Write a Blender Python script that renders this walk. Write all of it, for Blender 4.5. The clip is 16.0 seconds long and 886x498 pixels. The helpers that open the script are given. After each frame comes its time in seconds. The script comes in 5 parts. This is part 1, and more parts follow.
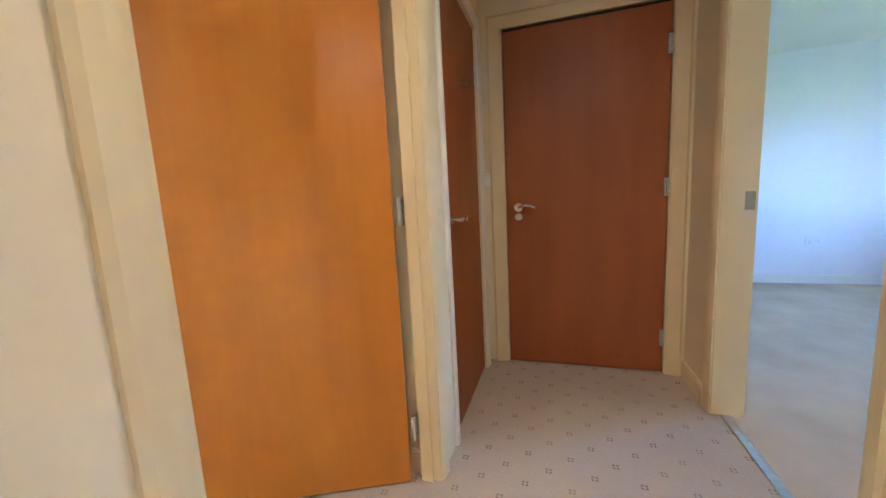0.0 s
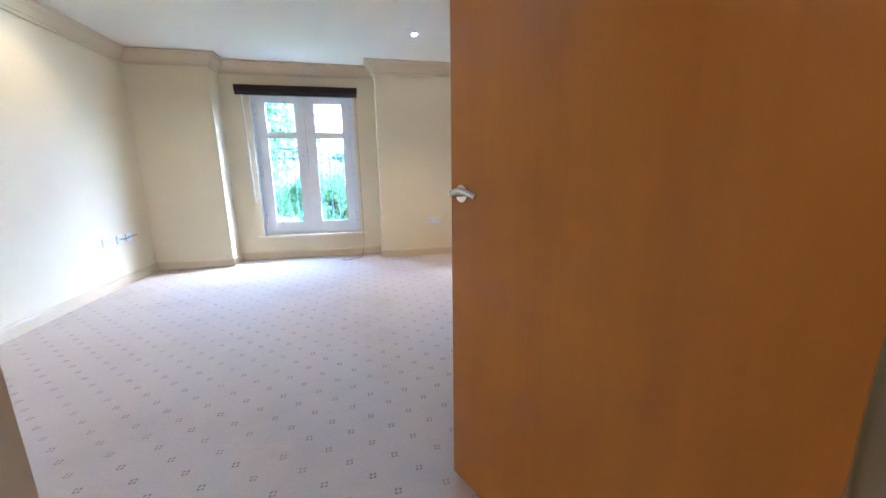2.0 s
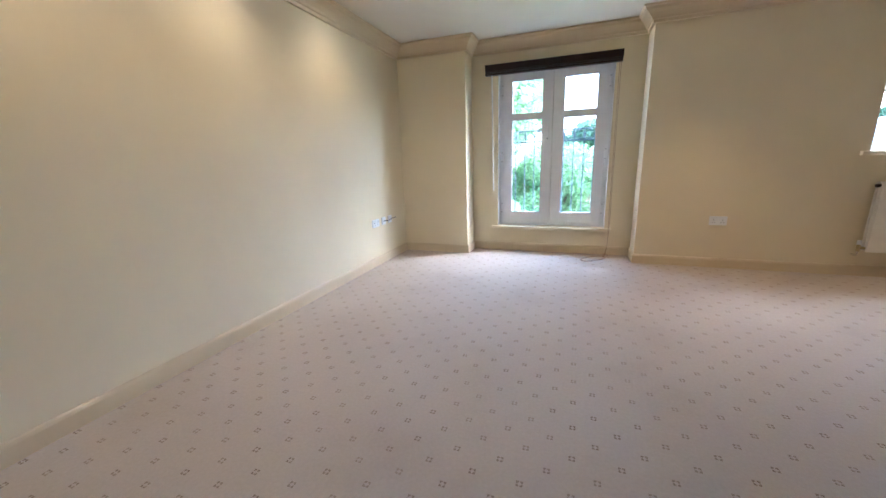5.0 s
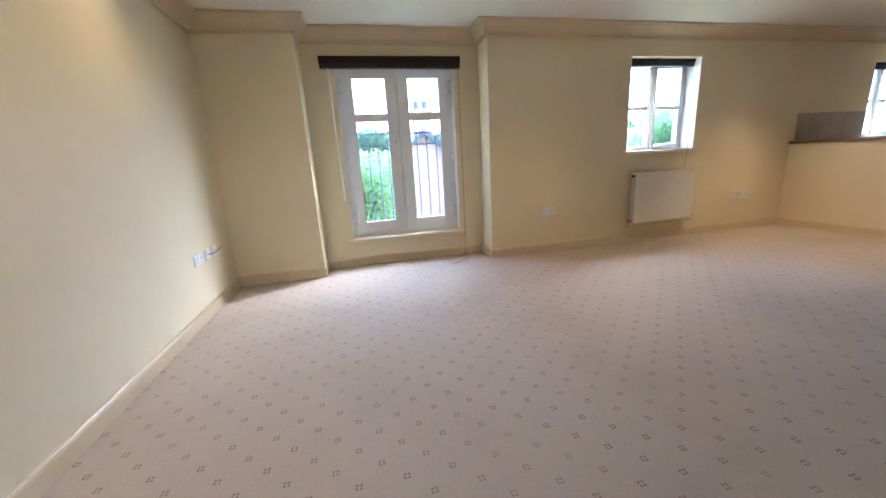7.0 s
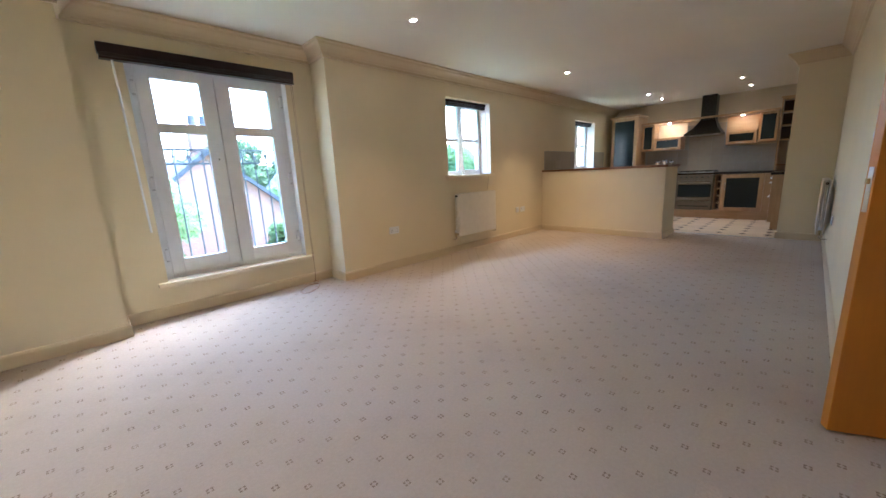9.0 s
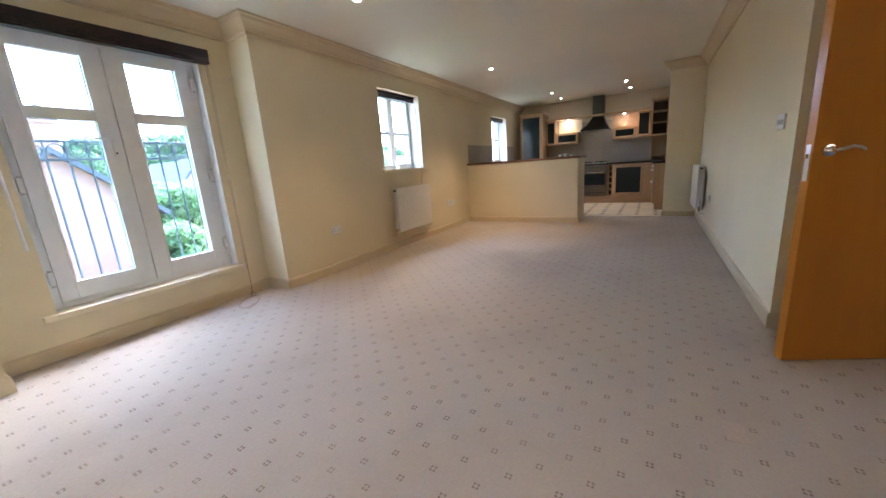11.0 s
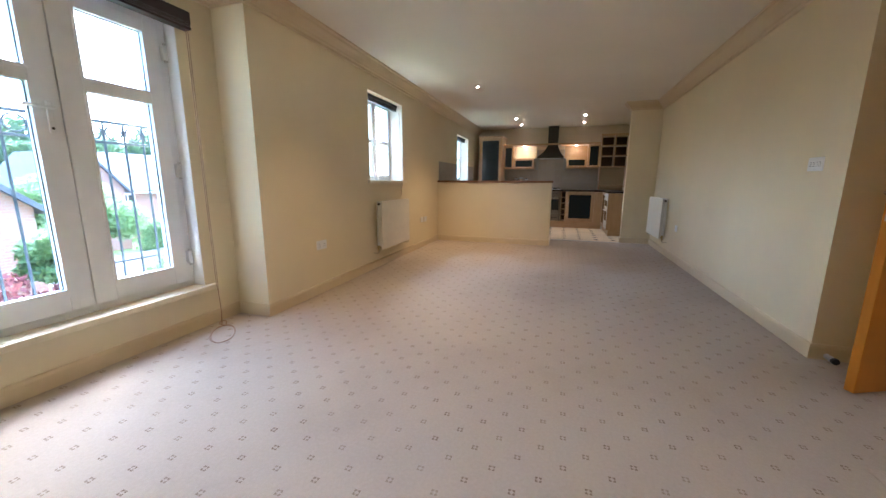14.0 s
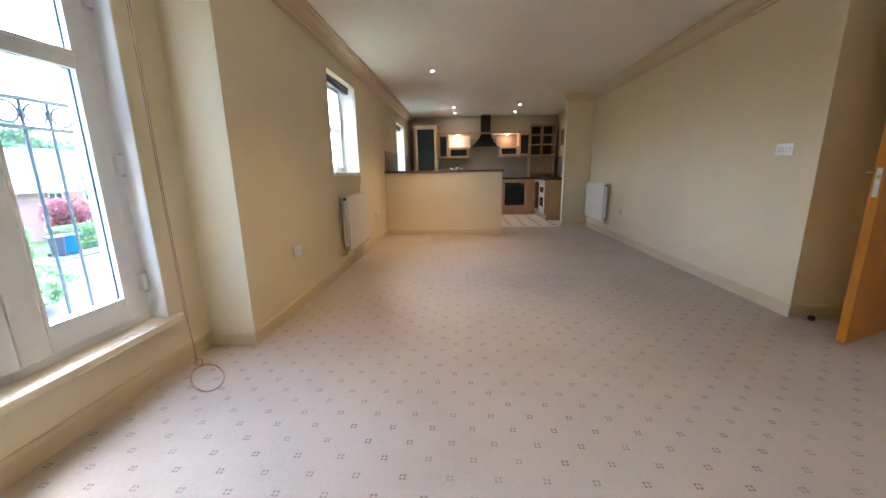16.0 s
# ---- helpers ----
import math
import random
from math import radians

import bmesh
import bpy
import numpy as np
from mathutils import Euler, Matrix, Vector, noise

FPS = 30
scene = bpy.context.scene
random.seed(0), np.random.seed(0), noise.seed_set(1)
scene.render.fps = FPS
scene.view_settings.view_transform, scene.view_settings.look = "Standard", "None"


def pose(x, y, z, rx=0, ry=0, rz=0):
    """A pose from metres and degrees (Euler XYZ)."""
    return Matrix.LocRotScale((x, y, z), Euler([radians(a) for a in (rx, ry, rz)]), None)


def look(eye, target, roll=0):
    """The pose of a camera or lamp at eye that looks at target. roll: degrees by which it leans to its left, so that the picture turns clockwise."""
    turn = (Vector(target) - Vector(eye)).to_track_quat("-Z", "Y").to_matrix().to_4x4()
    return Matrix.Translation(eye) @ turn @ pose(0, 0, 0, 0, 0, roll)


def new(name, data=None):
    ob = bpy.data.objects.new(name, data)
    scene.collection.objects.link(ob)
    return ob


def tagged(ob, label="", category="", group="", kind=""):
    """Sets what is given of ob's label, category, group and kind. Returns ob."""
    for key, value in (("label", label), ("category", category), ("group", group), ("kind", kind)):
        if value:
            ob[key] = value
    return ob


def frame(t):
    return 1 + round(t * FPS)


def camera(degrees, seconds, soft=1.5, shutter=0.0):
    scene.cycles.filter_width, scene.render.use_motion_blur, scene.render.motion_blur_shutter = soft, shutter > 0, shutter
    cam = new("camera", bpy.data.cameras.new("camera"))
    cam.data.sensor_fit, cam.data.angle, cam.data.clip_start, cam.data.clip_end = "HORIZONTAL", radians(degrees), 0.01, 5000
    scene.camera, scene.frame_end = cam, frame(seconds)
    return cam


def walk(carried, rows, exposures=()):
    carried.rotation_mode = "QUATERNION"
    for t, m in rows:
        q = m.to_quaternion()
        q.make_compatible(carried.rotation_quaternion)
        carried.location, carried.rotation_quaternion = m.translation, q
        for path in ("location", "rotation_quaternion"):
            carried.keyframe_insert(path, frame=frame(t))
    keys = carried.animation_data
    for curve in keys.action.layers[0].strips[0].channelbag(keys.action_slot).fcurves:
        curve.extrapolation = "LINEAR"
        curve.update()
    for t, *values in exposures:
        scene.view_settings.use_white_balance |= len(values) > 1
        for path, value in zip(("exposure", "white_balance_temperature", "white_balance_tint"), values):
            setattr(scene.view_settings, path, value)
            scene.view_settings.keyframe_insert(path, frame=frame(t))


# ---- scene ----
cam = camera(101.8, 16.0)
PATH = [
    (0, (0.122, 0.134, 1.093), (2.009, 0.739, 0.822), -3.0),
    (0.3, (0.241, 0.169, 1.067), (2.027, 1.022, 0.785), -3.2),
    (0.5, (0.323, 0.18, 1.068), (1.986, 1.252, 0.775), -2.7),
    (0.7, (0.423, 0.198, 1.085), (1.912, 1.497, 0.772), -2.7),
    (1, (0.48, 0.22, 1.091), (1.73, 1.742, 0.744), -3.3),
    (1.5, (0.567, 0.292, 1.065), (1.407, 2.063, 0.667), -2.4),
    (2, (0.65, 0.388, 1.08), (1.058, 2.302, 0.668), -0.8),
    (2.5, (0.648, 0.452, 1.084), (0.715, 2.401, 0.64), -2.2),
    (3, (0.633, 0.556, 1.08), (0.136, 2.446, 0.656), -2.7),
    (3.2, (0.62, 0.59, 1.091), (-0.106, 2.407, 0.679), -2.8),
    (5.3, (0.126, 1.076, 1.105), (-0.544, 2.897, 0.622), -1.9),
    (5.5, (0.044, 1.122, 1.026), (-0.554, 2.97, 0.549), -4.0),
    (6, (-0.104, 1.218, 1.117), (-0.538, 3.11, 0.635), -3.0),
    (6.5, (-0.355, 1.314, 1.085), (-0.207, 3.256, 0.629), -2.1),
    (7, (-0.544, 1.39, 1.103), (-0.128, 3.287, 0.624), -3.3),
    (7.5, (-0.686, 1.552, 1.056), (-0.034, 3.379, 0.57), -3.7),
    (8, (-0.775, 1.664, 1.078), (0.141, 3.376, 0.595), -3.9),
    (8.5, (-0.865, 1.662, 1.077), (0.281, 3.237, 0.622), -2.1),
    (9, (-1.059, 1.645, 1.092), (0.311, 3.045, 0.689), -2.7),
    (9.5, (-1.166, 1.665, 1.076), (0.267, 3.003, 0.681), -2.8),
    (10, (-1.229, 1.766, 1.061), (0.275, 3.008, 0.617), -3.1),
    (10.2, (-1.251, 1.841, 1.058), (0.305, 3.008, 0.591), -3.9),
    (12.3, (-1.359, 2.384, 1.081), (0.403, 3.248, 0.696), -2.4),
    (12.5, (-1.368, 2.431, 1.081), (0.395, 3.295, 0.699), -2.1),
    (13, (-1.349, 2.624, 1.065), (0.455, 3.389, 0.665), -2.2),
    (13.5, (-1.322, 2.817, 1.077), (0.531, 3.472, 0.704), -3.0),
    (14, (-1.332, 2.971, 1.062), (0.538, 3.578, 0.696), 0.3),
    (14.5, (-1.334, 3.211, 1.078), (0.598, 3.565, 0.705), -0.4),
    (15, (-1.316, 3.388, 1.073), (0.636, 3.629, 0.71), -1.0),
    (15.5, (-1.267, 3.597, 1.058), (0.682, 3.752, 0.638), -1.9),
    (16, (-1.228, 3.786, 1.071), (0.724, 3.903, 0.65), -1.0),
]
walk(cam, [(t, look(eye, target, roll)) for t, eye, target, roll in PATH], [(0, 6.55, 4700, 12), (0.6, 6.6, 4600, 10), (1.0, 6.15, 4300, 10), (1.5, 5.65, 4150, 10), (2.5, 5.4, 4150, 10), (3, 5.3, 4200, 10), (5.5, 4.8, 4700, 10), (10, 4.75, 4850, 10), (16, 4.8, 5050, 10)])

# ---- world, sun and exposure ----
world = bpy.data.worlds.new("sky")
scene.world = world
world.use_nodes = True
wn = world.node_tree
wn.nodes.clear()
w_out = wn.nodes.new("ShaderNodeOutputWorld")
w_bg = wn.nodes.new("ShaderNodeBackground")
w_sky = wn.nodes.new("ShaderNodeTexSky")
w_sky.sky_type = "NISHITA"
w_sky.sun_disc = False
w_sky.sun_elevation = radians(45)
w_sky.sun_rotation = radians(60)
w_sky.air_density, w_sky.dust_density, w_sky.ozone_density = 1.0, 4.0, 1.0
w_bg.inputs["Strength"].default_value = 0.15
wn.links.new(w_sky.outputs["Color"], w_bg.inputs["Color"])
wn.links.new(w_bg.outputs["Background"], w_out.inputs["Surface"])

sun = new("sun", bpy.data.lights.new("sun", "SUN"))
sun.data.energy, sun.data.angle, sun.data.color = 1.0, radians(120), (1.0, 0.99, 0.97)
sun.matrix_world = look((14 * math.sin(radians(60)), 14 * math.cos(radians(60)), 14), (0, 0, 0))


# ---- materials ----
class Mat:
    """A small wrapper that wires nodes into one procedural material."""

    def __init__(self, name, rough=0.6, metal=0.0, spec=0.5):
        self.m = bpy.data.materials.new(name)
        self.m.use_nodes = True
        self.t = self.m.node_tree
        self.b = self.t.nodes["Principled BSDF"]
        self.b.inputs["Roughness"].default_value = rough
        self.b.inputs["Metallic"].default_value = metal
        self.b.inputs["Specular IOR Level"].default_value = spec

    def node(self, kind, **inputs):
        n = self.t.nodes.new("ShaderNode" + kind)
        for k, v in inputs.items():
            n.inputs[k.replace("_", " ")].default_value = v
        return n

    def link(self, a, b):
        self.t.links.new(a, b)

    def coords(self, scale=(1, 1, 1), world=False):
        c = self.node("TexCoord")
        mp = self.node("Mapping")
        mp.inputs["Scale"].default_value = scale
        if world:
            g = self.node("NewGeometry")
            self.link(g.outputs["Position"], mp.inputs["Vector"])
        else:
            self.link(c.outputs["Object"], mp.inputs["Vector"])
        return mp.outputs["Vector"]

    def noise(self, scale, detail=3.0, vec=None, rough=0.55):
        n = self.node("TexNoise", Scale=scale, Detail=detail, Roughness=rough)
        if vec is not None:
            self.link(vec, n.inputs["Vector"])
        return n.outputs["Fac"]

    def ramp(self, fac, stops):
        r = self.node("ValToRGB")
        els = r.color_ramp.elements
        els[0].position, els[0].color = stops[0][0], (*stops[0][1], 1)
        els[1].position, els[1].color = stops[-1][0], (*stops[-1][1], 1)
        for p, c in stops[1:-1]:
            e = els.new(p)
            e.color = (*c, 1)
        self.link(fac, r.inputs["Fac"])
        return r.outputs["Color"]

    def mix(self, fac, a, b, mode="MIX"):
        n = self.t.nodes.new("ShaderNodeMix")
        n.data_type, n.blend_type = "RGBA", mode
        for v, i in ((fac, 0), (a, 6), (b, 7)):
            if isinstance(v, (int, float)):
                n.inputs[i].default_value = v
            elif isinstance(v, tuple):
                n.inputs[i].default_value = (*v, 1)
            else:
                self.link(v, n.inputs[i])
        return n.outputs[2]

    def math(self, op, a, b=0.0):
        n = self.t.nodes.new("ShaderNodeMath")
        n.operation = op
        for i, v in enumerate((a, b)):
            if isinstance(v, (int, float)):
                n.inputs[i].default_value = v
            else:
                self.link(v, n.inputs[i])
        return n.outputs[0]

    def color(self, c):
        if isinstance(c, tuple):
            self.b.inputs["Base Color"].default_value = (*c, 1)
        else:
            self.link(c, self.b.inputs["Base Color"])
        return self

    def bump(self, height, strength=0.2, distance=0.002):
        n = self.node("Bump", Strength=strength, Distance=distance)
        self.link(height, n.inputs["Height"])
        self.link(n.outputs["Normal"], self.b.inputs["Normal"])
        return self


def shade(c, k):
    return tuple(min(1.0, v * k) for v in c)


def painted(name, c, rough=0.7, grain=260, strength=0.12, blotch=0.06, spec=0.3):
    m = Mat(name, rough, 0, spec)
    v = m.coords(world=True)
    big = m.noise(0.9, 4, v)
    m.color(m.ramp(big, [(0.3, shade(c, 1 - blotch)), (0.7, shade(c, 1 + blotch * 0.5))]))
    m.bump(m.noise(grain, 2, v), strength, 0.001)
    return m.m


def plain(name, c, rough=0.4, metal=0.0, grain=120, strength=0.03, var=0.08, spec=0.5):
    m = Mat(name, rough, metal, spec)
    v = m.coords()
    n = m.noise(grain * 0.2, 3, v)
    m.color(m.ramp(n, [(0.3, shade(c, 1 - var)), (0.7, shade(c, 1 + var))]))
    m.bump(m.noise(grain, 2, v), strength, 0.0005)
    return m.m


def timber(name, dark, light, scale=1.0, rough=0.38, axis=2):
    m = Mat(name, rough, 0, 0.45)
    s = [9 * scale, 9 * scale, 9 * scale]
    s[axis] = 1.5 * scale
    v = m.coords(tuple(s))
    broad = m.noise(1.3, 4, v, 0.6)
    s2 = [160 * scale, 160 * scale, 160 * scale]
    s2[axis] = 5 * scale
    fine = m.noise(1.0, 3, m.coords(tuple(s2)), 0.6)
    base = m.ramp(broad, [(0.32, dark), (0.68, light)])
    flecks = m.ramp(fine, [(0.35, (0.8, 0.8, 0.8)), (0.6, (1, 1, 1))])
    m.color(m.mix(0.14, base, flecks, "MULTIPLY"))
    m.bump(fine, 0.05, 0.0005)
    return m.m


WALL = painted("cream_wall_paint", (0.75, 0.65, 0.44))
# Wall cream darkened: the shade at the kitchen end is put into the colour.
WALL_SHADED = painted("shade_toned_wall_paint", (0.60, 0.50, 0.35))
WALL_WHITE = painted("white_wall_paint", (0.79, 0.76, 0.77))
CEIL = painted("ceiling_paint", (0.76, 0.71, 0.61), 0.85, 200, 0.1, 0.04)
TRIM = painted("buff_trim_gloss", (0.64, 0.52, 0.33), 0.35, 60, 0.04, 0.05, 0.5)
LINING = painted("cream_door_lining", (0.72, 0.59, 0.34), 0.38, 60, 0.05, 0.05, 0.5)
ARCH_WHITE = painted("pale_architrave", (0.78, 0.74, 0.68), 0.35, 60, 0.05, 0.04, 0.5)
UPVC = plain("white_upvc", (0.84, 0.85, 0.86), 0.28, 0, 60, 0.02, 0.02)
SILL = painted("cream_sill_gloss", (0.78, 0.68, 0.48), 0.3, 60, 0.03, 0.05, 0.5)
WHITE_PLASTIC = plain("white_plastic", (0.76, 0.76, 0.76), 0.35, 0, 80, 0.02, 0.03)
RADIATOR = plain("radiator_enamel", (0.78, 0.74, 0.66), 0.32, 0, 60, 0.02, 0.03)
STEEL = plain("brushed_steel", (0.62, 0.62, 0.63), 0.3, 1.0, 200, 0.04, 0.1)
STEEL_WARM = plain("cooker_steel", (0.17, 0.145, 0.12), 0.28, 1.0, 200, 0.04, 0.1)
CHROME = plain("chrome", (0.75, 0.75, 0.76), 0.12, 1.0, 100, 0.01, 0.05)
BRASS = plain("dull_brass", (0.45, 0.36, 0.2), 0.35, 1.0, 100, 0.04, 0.15)
BLACK = plain("black_plastic", (0.02, 0.02, 0.022), 0.35, 0, 80, 0.03, 0.2)
IRON = plain("painted_iron", (0.035, 0.05, 0.065), 0.45, 0, 120, 0.1, 0.2)
DOOR = timber("beech_veneer", (0.46, 0.168, 0.009), (0.54, 0.212, 0.013), 0.45, 0.28)
DOOR_DARK = timber("reddish_veneer", (0.27, 0.072, 0.012), (0.34, 0.098, 0.017), 0.45, 0.45)
PELMET = timber("dark_mahogany", (0.010, 0.004, 0.005), (0.026, 0.008, 0.009), 1.5, 0.3, 0)
CAP = timber("hardwood_cap", (0.14, 0.06, 0.025), (0.23, 0.11, 0.05), 1.0, 0.35, 1)
MAPLE = timber("maple_kitchen_door", (0.40, 0.25, 0.125), (0.50, 0.33, 0.18), 1.0, 0.4)
MAPLE_H = timber("maple_kitchen_rail", (0.40, 0.25, 0.125), (0.50, 0.33, 0.18), 1.0, 0.4, 1)
DARK_GLASS = plain("smoked_glass_panel", (0.012, 0.018, 0.022), 0.14, 0, 60, 0.0, 0.01, 0.25)
WORKTOP = plain("dark_granite_worktop", (0.022, 0.02, 0.02), 0.22, 0, 400, 0.03, 0.4)
DARK_VOID = plain("dark_cabinet_inside", (0.06, 0.035, 0.02), 0.6)
HOSE = plain("copper_cord", (0.30, 0.17, 0.11), 0.6, 0, 300, 0.1, 0.2)
THRESH = plain("aluminium_strip", (0.55, 0.55, 0.55), 0.35, 1.0, 200, 0.05, 0.1)


def glass_material():
    m = bpy.data.materials.new("window_glass")
    m.use_nodes = True
    t = m.node_tree
    t.nodes.clear()
    out = t.nodes.new("ShaderNodeOutputMaterial")
    mixer = t.nodes.new("ShaderNodeMixShader")
    clear = t.nodes.new("ShaderNodeBsdfTransparent")
    gloss = t.nodes.new("ShaderNodeBsdfGlossy")
    facing = t.nodes.new("ShaderNodeLayerWeight")
    facing.inputs["Blend"].default_value = 0.5
    power = t.nodes.new("ShaderNodeMath")
    power.operation, power.inputs[1].default_value = "POWER", 5.0
    fres = t.nodes.new("ShaderNodeMath")
    fres.operation, fres.inputs[1].default_value, fres.inputs[2].default_value = "MULTIPLY_ADD", 0.6, 0.03
    t.links.new(facing.outputs["Facing"], power.inputs[0])
    t.links.new(power.outputs[0], fres.inputs[0])
    gloss.inputs["Roughness"].default_value = 0.02
    clear.inputs["Color"].default_value = (0.87, 0.90, 0.905, 1)
    t.links.new(fres.outputs[0], mixer.inputs["Fac"])
    t.links.new(clear.outputs[0], mixer.inputs[1])
    t.links.new(gloss.outputs[0], mixer.inputs[2])
    t.links.new(mixer.outputs[0], out.inputs["Surface"])
    return m


GLASS = glass_material()


def glow(name, c, strength):
    m = bpy.data.materials.new(name)
    m.use_nodes = True
    b = m.node_tree.nodes["Principled BSDF"]
    b.inputs["Base Color"].default_value = (*c, 1)
    b.inputs["Emission Color"].default_value = (*c, 1)
    b.inputs["Emission Strength"].default_value = strength
    return m


LAMP = glow("lamp_face", (1.0, 0.80, 0.55), 15.0)


def carpet_material():
    """Beige twist-pile carpet with a diagonal lattice of small broken square motifs."""
    m = Mat("beige_motif_carpet", 0.95, 0, 0.1)
    v = m.coords(world=True)
    sep = m.node("SeparateXYZ")
    m.link(v, sep.inputs[0])
    x, y = sep.outputs[0], sep.outputs[1]

    def local(dx, dy):
        px = m.math("SUBTRACT", m.math("FRACT", m.math("ADD", m.math("DIVIDE", x, CELL_X), dx)), 0.5)
        py = m.math("SUBTRACT", m.math("FRACT", m.math("ADD", m.math("DIVIDE", y, CELL_Y), dy)), 0.5)
        ax, ay = m.math("ABSOLUTE", m.math("MULTIPLY", px, CELL_X)), m.math("ABSOLUTE", m.math("MULTIPLY", py, CELL_Y))
        big, small = m.math("MAXIMUM", ax, ay), m.math("MINIMUM", ax, ay)
        ring = m.math("MULTIPLY", m.math("LESS_THAN", big, 0.0118), m.math("GREATER_THAN", big, 0.0058))
        return m.math("MULTIPLY", ring, m.math("GREATER_THAN", small, 0.0020))

    motif = m.math("MAXIMUM", local(LAT_X, LAT_Y), local(LAT_X + 0.5, LAT_Y + 0.5))
    pile = m.noise(420, 2, v)
    tuft = m.noise(70, 3, v)
    worn = m.noise(1.1, 5, v, 0.6)
    faded = m.noise(2.3, 3, v)
    base = m.ramp(worn, [(0.3, (0.485, 0.405, 0.325)), (0.48, (0.535, 0.455, 0.37)), (0.72, (0.565, 0.485, 0.40))])
    base = m.mix(0.35, base, m.ramp(tuft, [(0.3, (0.78, 0.78, 0.78)), (0.7, (1, 1, 1))]), "MULTIPLY")
    base = m.mix(0.3, base, m.ramp(pile, [(0.3, (0.7, 0.7, 0.7)), (0.7, (1, 1, 1))]), "MULTIPLY")
    amount = m.math("MULTIPLY", motif, m.ramp(faded, [(0.35, (0.5, 0.5, 0.5)), (0.62, (0.9, 0.9, 0.9))]))
    m.color(m.mix(amount, base, (0.21, 0.15, 0.105)))
    m.bump(m.math("ADD", pile, tuft), 0.5, 0.004)
    return m.m


# ---- geometry helpers ----
def add_box(bm, x0, x1, y0, y1, z0, z1, bevel=0.0):
    vs = [bm.verts.new((x, y, z)) for x in (x0, x1) for y in (y0, y1) for z in (z0, z1)]
    idx = ((0, 1, 3, 2), (4, 6, 7, 5), (0, 4, 5, 1), (2, 3, 7, 6), (0, 2, 6, 4), (1, 5, 7, 3))
    fs = [bm.faces.new([vs[i] for i in f]) for f in idx]
    if bevel:
        es = {e for f in fs for e in f.edges}
        bmesh.ops.bevel(bm, geom=list(es), offset=bevel, segments=2, affect="EDGES", profile=0.5)
    return bm


def boxes(*dims, bevel=0.0):
    bm = bmesh.new()
    for d in dims:
        add_box(bm, *d, bevel=bevel)
    return bm


def add_cyl(bm, p, q, r, n=12, r2=None):
    p, q = Vector(p), Vector(q)
    d = q - p
    rot = d.to_track_quat("Z", "Y").to_matrix().to_4x4()
    bmesh.ops.create_cone(bm, cap_ends=True, segments=n, radius1=r, radius2=r if r2 is None else r2, depth=d.length,
                          matrix=Matrix.Translation((p + q) / 2) @ rot)
    return bm


def cyl(p, q, r, n=12, r2=None):
    return add_cyl(bmesh.new(), p, q, r, n, r2)


def add_tube(bm, pts, r, n=8, closed=False):
    pts = [Vector(p) for p in pts]
    rings = []
    for i, p in enumerate(pts):
        if closed:
            d = pts[(i + 1) % len(pts)] - pts[i - 1]
        else:
            d = pts[min(i + 1, len(pts) - 1)] - pts[max(i - 1, 0)]
        q = d.to_track_quat("Z", "Y")
        rings.append([bm.verts.new(p + q @ Vector((r * math.cos(a), r * math.sin(a), 0))) for a in [2 * math.pi * k / n for k in range(n)]])
    pairs = list(zip(rings, rings[1:])) + ([(rings[-1], rings[0])] if closed else [])
    for a, b in pairs:
        for k in range(n):
            bm.faces.new((a[k], a[(k + 1) % n], b[(k + 1) % n], b[k]))
    if not closed:
        bm.faces.new(rings[0][::-1])
        bm.faces.new(rings[-1])
    return bm


def prism(profile, p, q, up=(0, 0, 1), side=None):
    """Sweeps a closed 2D profile (outward, up) from p to q."""
    bm = bmesh.new()
    p, q, up = Vector(p), Vector(q), Vector(up)
    side = Vector(side)
    ends = [[bm.verts.new(o + side * a + up * b) for a, b in profile] for o in (p, q)]
    n = len(profile)
    for i in range(n):
        bm.faces.new((ends[0][i], ends[0][(i + 1) % n], ends[1][(i + 1) % n], ends[1][i]))
    bm.faces.new(ends[0][::-1])
    bm.faces.new(ends[1])
    return bm


def finish(bm, smooth=False):
    bmesh.ops.recalc_face_normals(bm, faces=bm.faces)
    me = bpy.data.meshes.new("mesh")
    bm.to_mesh(me)
    bm.free()
    if smooth:
        for p in me.polygons:
            p.use_smooth = True
        me.set_sharp_from_angle(angle=radians(40))
    return me


def part(name, bm, material, parent=None, label="", smooth=False):
    me = finish(bm, smooth)
    me.name = name
    me.materials.append(material)
    ob = new(name, me)
    if parent is not None:
        ob.parent = parent
    if label:
        ob["label"] = label
    return ob


def thing(name, label, category, m=None, group=""):
    ob = new(name)
    ob.empty_display_size = 0.05
    if m is not None:
        ob.matrix_basis = m
    return tagged(ob, label, category, group)


def struct(name, bm, material, label, category="", smooth=False):
    return tagged(part(name, bm, material, None, "", smooth), label, category or name.split("_")[0], "", "structure")


# ---- plan of the flat, metres ----
WEST, SOUTH, NORTH, RECESS, EAST = -1.80, 1.445, 5.13, 5.43, 8.35
PIER_Y, REC_L, REC_R = 5.15, -0.975, 0.845
CEILING = 2.40
HALL_N, HALL_S, HALL_E = 0.575, -0.565, 2.43
ROOM_S = 0.640               # room face of the wall with the entrance door
DOOR_L, DOOR_R = 0.428, 1.32  # clear opening between the linings
FW = (-0.66, 0.565, 0.30, 2.09)   # tall window opening
W2 = (2.52, 3.46, 1.073, 2.09)
W3 = (6.25, 7.20, 1.075, 2.05)
CARPET_END = 5.72
OUT = 5.64                   # outer face of the window wall
NORTH_OUT = 5.45
BED_E, BED_S, BED_W = 4.90, -3.70, 0.60


